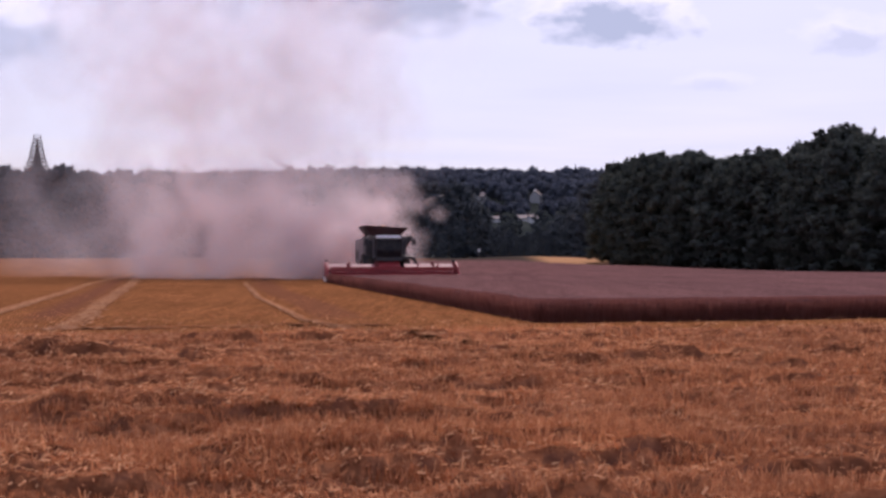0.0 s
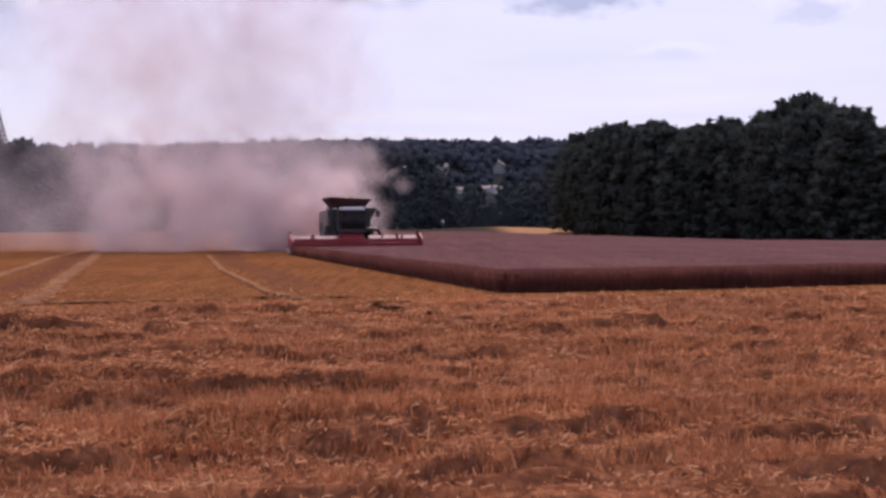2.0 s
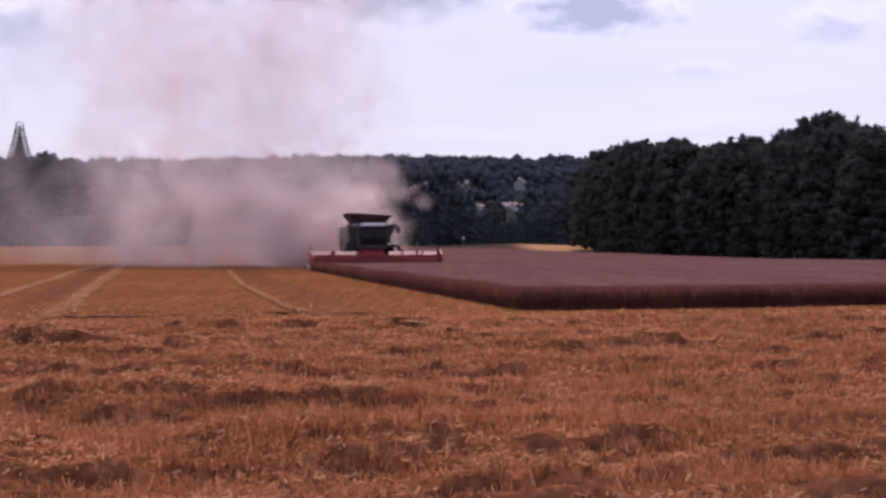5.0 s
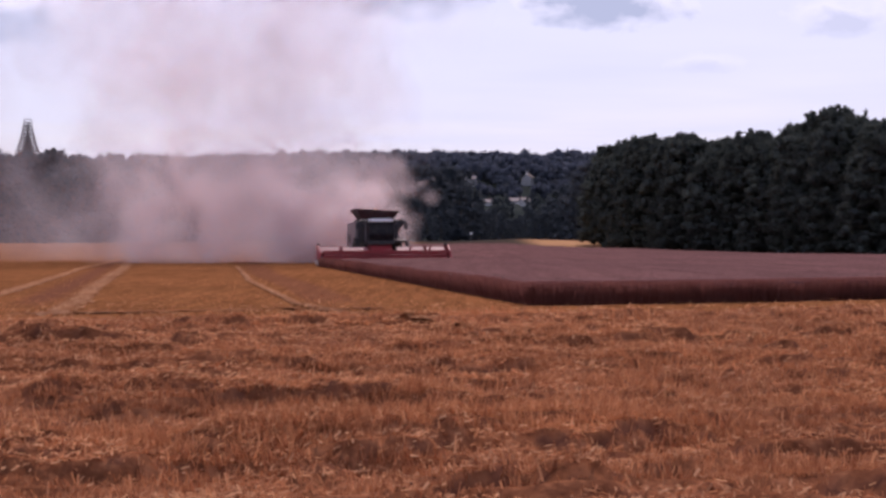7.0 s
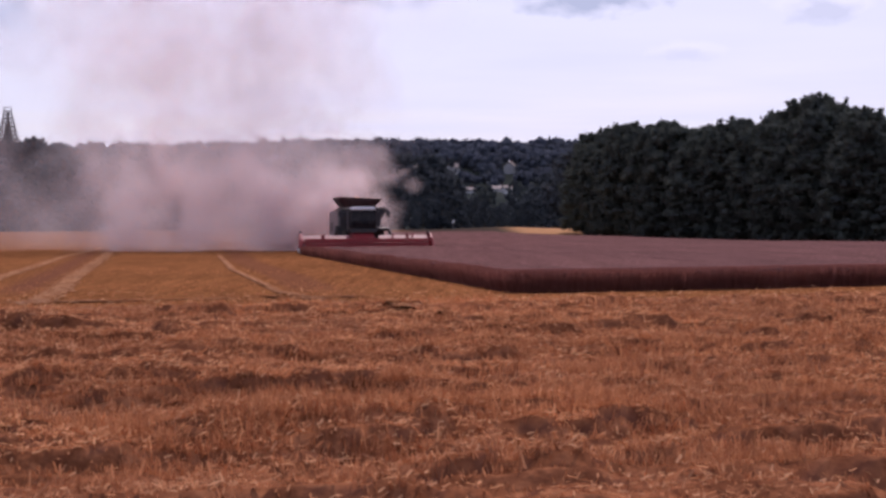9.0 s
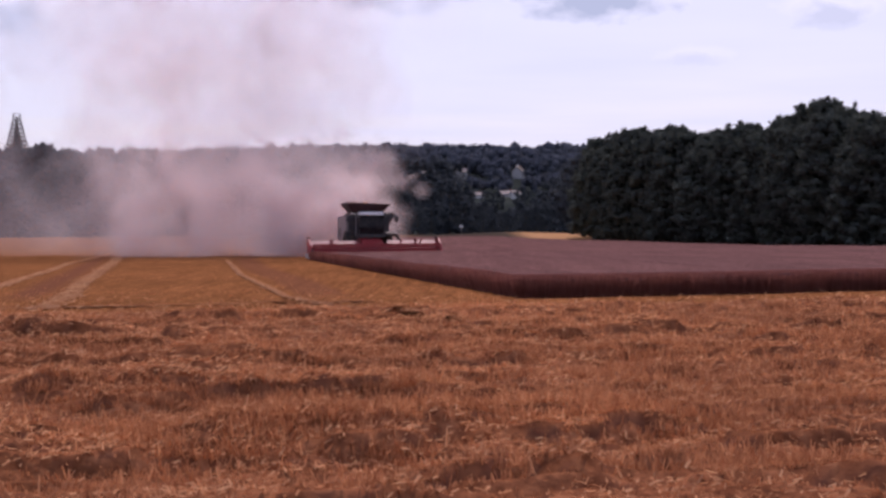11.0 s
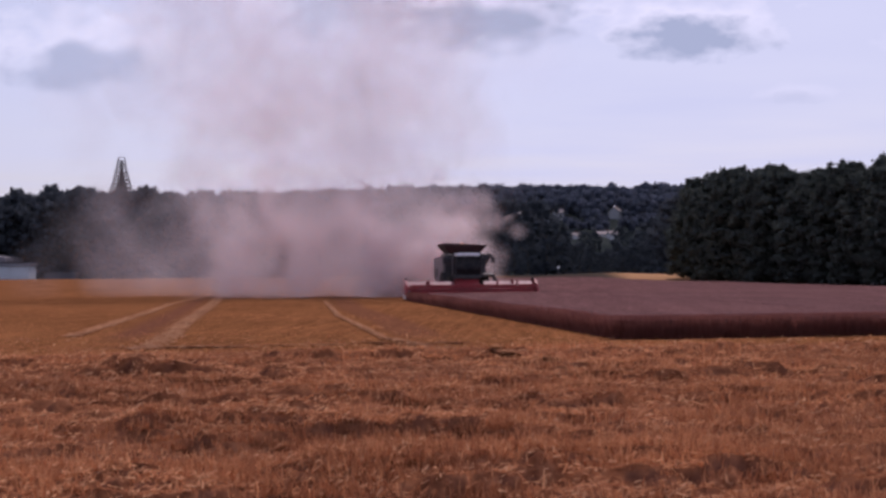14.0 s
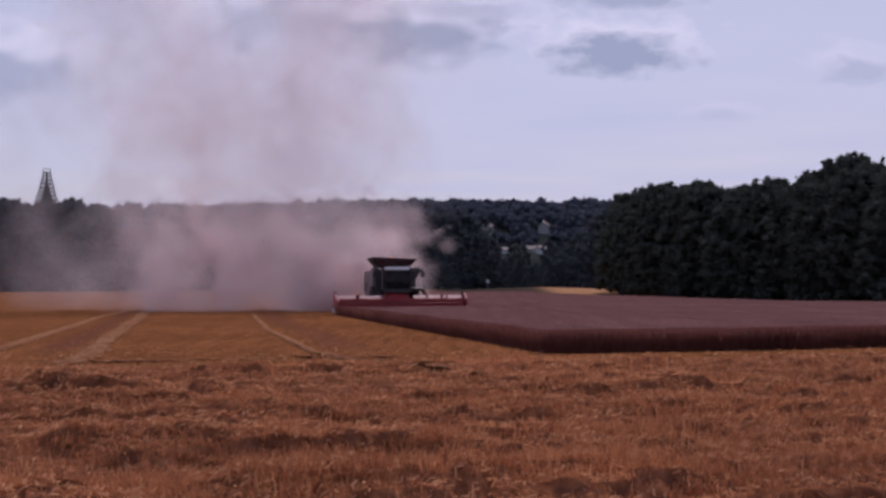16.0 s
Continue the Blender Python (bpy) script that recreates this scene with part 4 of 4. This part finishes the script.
def build_spire():
    """Church spire over the far trees, wrapped in scaffolding."""
    spire = new("church_spire")
    part("tower", box(fresh(), -4.4, 4.4, -4.4, 4.4, -26, -2.0, 0.1), M_BRICK, spire)
    bm = fresh()
    bmesh.ops.create_cone(bm, cap_ends=True, segments=8, radius1=3.1, radius2=0.5, depth=11.5, matrix=Matrix.Translation((0, 0, 3.75)))
    part("spire_roof", bm, M_SLATE, spire, "slender dark slate roof")
    part("lantern", rod(fresh(), (0, 0, 9.4), (0, 0, 13.0), 0.7, 0.5, 8), M_SLATE, spire)
    # scaffold: stepped frames that narrow upwards
    levels = 8
    half = lambda k: 5.7 - 4.2 * (k / levels) ** 0.75
    step = 2.05
    for k in range(levels):
        a, z = half(k), -3.0 + k * step
        deck = part("scaffold_deck", box(fresh(), -a - 0.5, a + 0.5, -a - 0.5, a + 0.5, z, z + 0.32), M_DARK, spire)
        for sx in (-1, 0, 1):
            for sy in (-1, 0, 1):
                if sx or sy:
                    part("scaffold_post", rod(fresh(), (sx * a, sy * a, z), (sx * a, sy * a, z + step), 0.13, 0.13, 5), M_DARK, deck)
        for s in (-1, 1):
            part("scaffold_rail", rod(fresh(), (-a, s * a, z + 1.1), (a, s * a, z + 1.1), 0.12, 0.12, 5), M_DARK, deck)
    a, z = 1.7, -3.0 + levels * step
    part("scaffold_deck", box(fresh(), -a, a, -a, a, z, z + 0.3), M_DARK, spire)
    for sx in (-1, 1):
        for sy in (-1, 1):
            part("scaffold_post", rod(fresh(), (sx * a, sy * a, z), (sx * a, sy * a, z + 2.0), 0.14, 0.14, 5), M_DARK, spire)
    part("scaffold_rail", box(fresh(), -a, a, -a, -a + 0.15, z + 1.7, z + 2.0), M_DARK, spire)
    x, y, z = on_view(-0.2995, 0.0680, 700)
    spire.matrix_world = pose(x, y, z, 0, 0, 12)
    tagged(spire, "tall church spire wrapped in dark scaffolding above the trees", "church spire")


build_spire()


def build_marker():
    post = new("marker_post")
    part("pole", rod(fresh(), (0, 0, -0.3), (0, 0, 1.6), 0.06), M_STEEL, post)
    part("plate", box(fresh(), -0.22, 0.22, -0.05, 0.05, 1.15, 1.65, 0.03), M_ROOF_WHITE, post, "white plate")
    x, y = 0.0265 * 236, 236
    post.matrix_world = pose(x, y, float(land(x, y)), 0, 0, 0)
    tagged(post, "small white marker plate on a post at the field's far edge", "sign")


build_marker()


# ---- combine harvester ----
def make_wheel(machine, name, x, y, r, w):
    wheel = new(name)
    wheel.parent = machine
    wheel.location = (x, y, r)
    bm = fresh()
    prof = [(-0.5, 0.62), (-0.5, 0.90), (-0.38, 0.98), (0.38, 0.98), (0.5, 0.90), (0.5, 0.62)]
    n = 32
    rings = []
    for k in range(n):
        t = 2 * math.pi * k / n
        rings.append([bm.verts.new((px * w, pr * r * math.cos(t), pr * r * math.sin(t))) for px, pr in prof])
    for k in range(n):
        a, b = rings[k], rings[(k + 1) % n]
        for i in range(len(prof)):
            j = (i + 1) % len(prof)
            bm.faces.new((a[i], a[j], b[j], b[i]))
    for k in range(24):
        for s in (-1, 1):
            m = Matrix.Rotation(2 * math.pi * (k + 0.25 * s) / 24, 4, "X") @ Matrix.Translation((s * w * 0.23, 0, r * 0.985)) @ Matrix.Rotation(s * 0.6, 4, "Z")
            box(bm, -w * 0.25, w * 0.25, -0.05, 0.05, -0.04, 0.05, m=m)
    bmesh.ops.recalc_face_normals(bm, faces=bm.faces)
    part("tyre", bm, M_RUBBER, wheel)
    bm = rod(fresh(), (-w * 0.36, 0, 0), (w * 0.36, 0, 0), r * 0.62, None, 24)
    rod(bm, (-w * 0.5, 0, 0), (w * 0.5, 0, 0), r * 0.2, None, 12)
    part("rim", bm, M_GREY, wheel)


def build_header(machine):
    """The wide cutting table with its reel, set before the machine."""
    H = 4.5
    table = new("cutting_table")
    table.parent = machine
    bm = fresh()
    prism(bm, [(-0.95, 0.16), (0.55, 0.22), (0.75, 0.5), (0.75, 0.92), (0.62, 0.95), (0.56, 0.45), (0.35, 0.30), (-0.95, 0.22)], -H, H)
    part("trough", bm, M_RED_WORN, table)
    part("top_beam", box(fresh(), -H, H, 0.55, 0.80, 0.80, 1.0, 0.03), M_RED, table)
    # sloping dusty plates added behind the reel; pale red stands in for beam sheen
    for x0, x1 in ((-H + 0.05, -2.95), (-2.88, -1.1), (0.95, 2.95), (3.02, H - 0.05)):
        plate = part("hood_plate", prism(fresh(), [(0.0, 0.96), (0.62, 1.27), (0.66, 1.27), (0.66, 1.20), (0.04, 0.93)], x0, x1, 0.01), M_RED_SHEEN, table, "added dusty red plate, pale with the beam's sheen in its colour")
        part("plate_rib", box(fresh(), x1 - 0.04, x1 + 0.05, 0.0, 0.7, 1.0, 1.36, 0.01), M_RED_WORN, plate)
    part("screw", rod(fresh(), (-H + 0.1, 0.2, 0.52), (H - 0.1, 0.2, 0.52), 0.2, None, 14), M_STEEL, table)
    bm = fresh()
    for k in range(62):
        x = -H + 0.08 + k * (2 * H - 0.16) / 61
        box(bm, x - 0.02, x + 0.02, -1.08, -0.94, 0.16, 0.21, taper=(0.6, 1))
    tagged(part("cutter_bar", bm, M_STEEL, table), kind="stuff")
    # reel: six tine bats round a tube
    reel = new("reel")
    reel.parent = machine
    zc, yc, rr = 0.66, -0.5, 0.42
    part("reel_tube", rod(fresh(), (-H + 0.2, yc, zc), (H - 0.2, yc, zc), 0.1, None, 12), M_RED, reel)
    for k in range(6):
        t = 2 * math.pi * k / 6 + 0.35
        y, z = yc + rr * math.cos(t), zc + rr * 0.8 * math.sin(t)
        bat = part("bat", box(fresh(), -H + 0.2, H - 0.2, y - 0.045, y + 0.045, z - 0.055, z + 0.055, 0.01), M_RED, reel)
        bm = fresh()
        for i in range(60):
            x = -H + 0.3 + i * (2 * H - 0.6) / 59
            rod(bm, (x, y, z), (x, y + 0.04, z - 0.24), 0.012, 0.008, 4)
        tagged(part("tines", bm, M_DARK, bat), kind="stuff")
    for x in (-H + 0.2, -3.05, -1.0, 1.35, 3.05, H - 0.2):
        bm = rod(fresh(), (x - 0.03, yc, zc), (x + 0.03, yc, zc), 0.14, None, 12)
        for k in range(6):
            t = 2 * math.pi * k / 6 + 0.35
            rod(bm, (x, yc, zc), (x, yc + rr * math.cos(t), zc + rr * 0.8 * math.sin(t)), 0.03, None, 6)
        part("spider", bm, M_RED, reel)
    for s in (-1, 1):
        end = new("end_divider")
        end.parent = machine
        bm = fresh()
        prism(bm, [(-1.9, 0.08), (-1.0, 0.55), (-0.6, 1.05), (0.2, 1.42), (0.78, 1.35), (0.82, 0.12)], s * H, s * (H + 0.14), 0.02)
        part("side_plate", bm, M_RED, end)
        bm = fresh()
        prism(bm, [(-2.0, 0.05), (-1.3, 0.34), (-0.6, 0.46), (0.2, 0.40), (0.3, 0.1)], s * (H + 0.15), s * (H + 0.30), 0.04)
        part("divider_nose", bm, M_WHITE, end, "pale plastic divider nose")
        bm = rod(fresh(), (s * (H - 0.08), 0.6, 1.15), (s * (H - 0.08), yc, zc + 0.1), 0.07, None, 8)
        part("reel_arm", bm, M_RED, end)
        part("lamp", box(fresh(), s * (H + 0.02) - 0.1, s * (H + 0.02) + 0.1, 0.70, 0.84, 1.36, 1.52, 0.02), M_DARK, end)
    for x in (-3.1, 1.85, 3.25):
        part("reel_support", rod(fresh(), (x, 0.7, 0.95), (x, yc + 0.1, 1.28), 0.06, None, 8), M_RED, machine)


def build_combine():
    machine = new("combine_harvester")
    build_header(machine)
    # feeder house between header and body
    bm = fresh()
    prism(bm, [(0.75, 0.35), (0.75, 1.05), (2.6, 1.95), (2.9, 1.2)], -0.75, 0.75, 0.03)
    part("feeder_house", bm, M_RED, machine)
    # body
    part("body", box(fresh(), -1.5, 1.5, 3.2, 8.6, 1.05, 3.05, 0.08), M_GREY, machine)
    part("front_bulkhead", box(fresh(), -1.45, 1.45, 2.9, 3.25, 1.15, 2.95, 0.05), M_DARK, machine)
    part("rear_hood", box(fresh(), -1.35, 1.35, 8.6, 9.8, 1.3, 2.9, 0.2, (0.95, 0.8)), M_RED, machine)
    for s in (-1, 1):
        panel = part("side_panel", box(fresh(), s * 1.52 - 0.06, s * 1.52 + 0.06, 3.3, 8.4, 1.35, 3.0, 0.05), M_GREY, machine, "dusty grey side panel")
        part("vent", box(fresh(), s * 1.60 - 0.015, s * 1.60 + 0.015, 6.2, 7.8, 1.55, 2.2), M_DARK, panel)
    # cab
    cab = new("cab")
    cab.parent = machine
    part("cab_floor", box(fresh(), -0.95, 0.95, 1.25, 3.0, 1.45, 1.72, 0.05), M_DARK, cab)
    bm = fresh()
    prism(bm, [(1.42, 1.72), (1.18, 2.2), (1.24, 3.02), (2.85, 3.02), (2.85, 1.72)], -0.90, 0.90, 0.05)
    part("cab_glass", bm, M_GLASS, cab, "dark tinted cab windows")
    for s in (-1, 1):
        part("corner_post", rod(fresh(), (s * 0.91, 1.38, 1.7), (s * 0.91, 1.22, 3.05), 0.05, None, 8), M_DARK, cab)
        part("door_frame", box(fresh(), s * 0.93 - 0.03, s * 0.93 + 0.03, 2.6, 2.9, 1.6, 3.05, 0.02), M_GREY, cab)
    part("cab_roof", box(fresh(), -0.84, 0.84, 0.90, 3.0, 3.05, 3.28, 0.06, (0.94, 0.95)), M_ROOF_WHITE, cab, "white cab roof")
    for x in (-0.75, -0.45, 0.45, 0.75):
        part("work_lamp", box(fresh(), x - 0.1, x + 0.1, 1.0, 1.12, 2.92, 3.03, 0.02), M_GLASS, cab)
    part("seat", box(fresh(), -0.25, 0.25, 2.2, 2.6, 1.75, 2.3, 0.05), M_DARK, cab)
    # mirrors on bent arms
    for s in (-1, 1):
        mirror = new("mirror")
        mirror.parent = machine
        bm = rod(fresh(), (s * 0.95, 1.3, 3.1), (s * 1.6, 1.0, 3.14), 0.05, None, 6)
        rod(bm, (s * 1.6, 1.0, 3.14), (s * 1.7, 0.95, 2.95), 0.05, None, 6)
        part("mirror_arm", bm, M_DARK, mirror)
        part("mirror_head", box(fresh(), s * 1.7 - 0.14, s * 1.7 + 0.14, 0.88, 0.98, 2.55, 3.0, 0.03), M_DARK, mirror)
    # walkway, rail and ladder beside the cab
    walkway = new("ladder")
    walkway.parent = machine
    part("platform", box(fresh(), 0.95, 1.75, 1.5, 2.9, 1.55, 1.63, 0.02), M_DARK, walkway)
    for y in (1.5, 1.95):
        bm = rod(fresh(), (1.05, y - 0.3, 1.75), (1.75, y - 0.3, 1.72), 0.08, None, 6)
        rod(bm, (1.75, y - 0.3, 1.72), (2.10, y - 0.35, 0.95), 0.08, None, 6)
        part("rail", bm, M_DARK, walkway)
    for k in range(4):
        part("rung", box(fresh(), 1.80 + 0.08 * k, 2.0 + 0.08 * k, 1.15, 1.7, 1.5 - 0.2 * k, 1.54 - 0.2 * k), M_DARK, walkway)
    # grain tank with flared extensions
    tank = new("grain_tank")
    tank.parent = machine
    part("tank_body", box(fresh(), -1.35, 1.35, 3.1, 6.2, 3.0, 3.25, 0.04), M_DARK, tank)
    low, top, y0, y1, Y0, Y1 = 1.05, 1.60, 3.3, 6.1, 2.75, 6.5
    for name, q in (
        ("front_flap", [(-low, y0, 3.2), (low, y0, 3.2), (top, Y0, 3.86), (-top, Y0, 4.02)]), ("rear_flap", [(low, y1, 3.2), (-low, y1, 3.2), (-top, Y1, 3.95), (top, Y1, 3.95)]),
        ("side_flap", [(-low, y1, 3.2), (-low, y0, 3.2), (-top, Y0, 4.02), (-top, Y1, 3.95)]), ("side_flap", [(low, y0, 3.2), (low, y1, 3.2), (top, Y1, 3.95), (top, Y0, 3.86)]),
    ):
        bm = fresh()
        bm.faces.new([bm.verts.new(v) for v in q])
        bmesh.ops.solidify(bm, geom=bm.faces[:], thickness=0.05)
        part(name, bm, M_TANK, tank)
    bm = fresh()
    bmesh.ops.create_grid(bm, x_segments=14, y_segments=14, size=1.15)
    for v in bm.verts:
        d = math.hypot(v.co.x, v.co.y)
        v.co.z = 3.30 + 0.78 * max(0, 1 - d / 1.9) + 0.03 * noise.noise(v.co * 3)
        v.co.y += 4.7
    part("grain_heap", bm, M_LITTER, tank, "heap of pale grain")
    # unloading pipe folded back along the side
    bm = rod(fresh(), (1.72, 3.3, 3.05), (1.75, 9.6, 3.15), 0.22, None, 14)
    rod(bm, (1.3, 3.3, 2.4), (1.72, 3.3, 3.05), 0.24, 0.22, 14)
    part("unloading_pipe", bm, M_DARK, machine)
    # wheels and axles
    for s in (-1, 1):
        make_wheel(machine, "front_wheel", s * 1.35, 3.4, 0.95, 0.72)
        make_wheel(machine, "rear_wheel", s * 1.25, 7.8, 0.68, 0.5)
    part("front_axle", rod(fresh(), (-1.2, 3.4, 0.95), (1.2, 3.4, 0.95), 0.16), M_DARK, machine)
    part("rear_axle", rod(fresh(), (-1.1, 7.8, 0.68), (1.1, 7.8, 0.68), 0.12), M_DARK, machine)
    part("exhaust", rod(fresh(), (-0.9, 7.0, 3.0), (-0.9, 7.0, 3.6), 0.09), M_STEEL, machine)
    x, y = -3.57, 94.6
    machine.matrix_world = pose(x, y, float(land(x, y)), 0, 0, 10.5)
    tagged(machine, "red and grey combine harvester with a wide header, cutting the crop", "combine harvester")


build_combine()


# ---- dust behind the harvester ----
def veil_shape(segments=12):
    """A shallow round dish: corners, faces, and how thick the dust is at each corner."""
    v, thick = [(0, 0, 0.0)], [1.0]
    for r, k, dip in ((0.28, 0.86, 0.03), (0.55, 0.5, 0.10), (0.8, 0.14, 0.2), (1.0, 0.0, 0.3)):
        for i in range(segments):
            t = 2 * math.pi * i / segments
            v.append((r * math.cos(t), r * math.sin(t), dip))
            thick.append(k)
    f = [(0, 1 + i, 1 + (i + 1) % segments) for i in range(segments)]
    for ring in range(3):
        a, b = 1 + ring * segments, 1 + (ring + 1) * segments
        for i in range(segments):
            j = (i + 1) % segments
            f += [(a + i, b + i, b + j), (a + i, b + j, a + j)]
    return np.array(v), np.array(f), np.array(thick)


def build_dust(name, groups, count, size, mat, label, seed):
    """Chaff and dust drifting off behind the machine: very many thin soft veils, turned every way, in billows."""
    rng = np.random.default_rng(seed)
    puffs = []
    for n, x0, x1, y0, y1, z0, z1, r0, r1, weight in groups:
        for _ in range(n):
            puffs.append((rng.uniform(x0, x1), rng.uniform(y0, y1), rng.uniform(z0, z1), rng.uniform(r0, r1), weight * rng.uniform(0.5, 1.5)))
    P = np.array(puffs)
    w = P[:, 4]
    pick = rng.choice(len(P), count, p=w / w.sum())
    p = P[pick, :3] + rng.normal(size=(count, 3)) * 0.6 * P[pick, 3][:, None] * np.array((1, 1, 0.9))
    r = P[pick, 3] * rng.uniform(0.45, 0.85, count) * size
    p[:, 2] = np.maximum(p[:, 2], land(p[:, 0], p[:, 1]) + 0.35 * r)
    bv, bf, thick = veil_shape()
    # a frame of its own for each veil
    # the wind drifts across the field and draws the veils out in its plane
    c = rng.normal(size=(count, 3)) * np.array((1, 2.2, 1))
    c /= np.linalg.norm(c, axis=1)[:, None]
    b = np.cross(c, rng.normal(size=(count, 3)))
    b /= np.linalg.norm(b, axis=1)[:, None]
    a = np.cross(b, c)
    wide = rng.uniform(0.75, 1.3, (count, 1, 1))
    q = bv[None, :, 0:1] * a[:, None] * wide + bv[None, :, 1:2] * b[:, None] + bv[None, :, 2:3] * c[:, None]
    V = (p[:, None, :] + q * r[:, None, None]).reshape(-1, 3)
    F = (bf[None] + (np.arange(count) * len(bv))[:, None, None]).reshape(-1, 3)
    me = mesh_of(name, V, F, mat, True)
    me.attributes.new("thickness", "FLOAT", "POINT").data.foreach_set("value", np.tile(thick, count).astype(np.float32))
    tagged(hold(name, me), label, "dust", kind="stuff")


# count, x range, y range, height range, billow size range, weight
DUST_LOW = [
    (30, -25, -8, 105, 112, 0.3, 2.6, 1.8, 2.8, 0.75), (32, -25, -6, 106, 116, 2, 7, 2.2, 3.6, 0.9), (12, -12, -5, 104, 110, 0.5, 5, 1.6, 2.6, 1.5),
    (10, -7, -2.8, 108, 116, 2.5, 7.5, 1.6, 2.6, 0.55),
]
DUST_HIGH = [
    (12, -41, -27, 114, 125, 3, 8, 3.0, 4.5, 0.26), (46, -30, -5, 112, 128, 7, 20, 3.5, 6.0, 0.45), (60, -36, -4, 112, 128, 16, 36, 4.5, 7.0, 0.34),
]
build_dust("dust_cloud", DUST_LOW, 1150, 1.0, M_DUST, "dense pinkish cloud of chaff and dust behind the harvester", 21)
build_dust("dust_plume", DUST_HIGH, 800, 1.35, M_DUST_THIN, "thin pale dust drifting high above the field", 22)
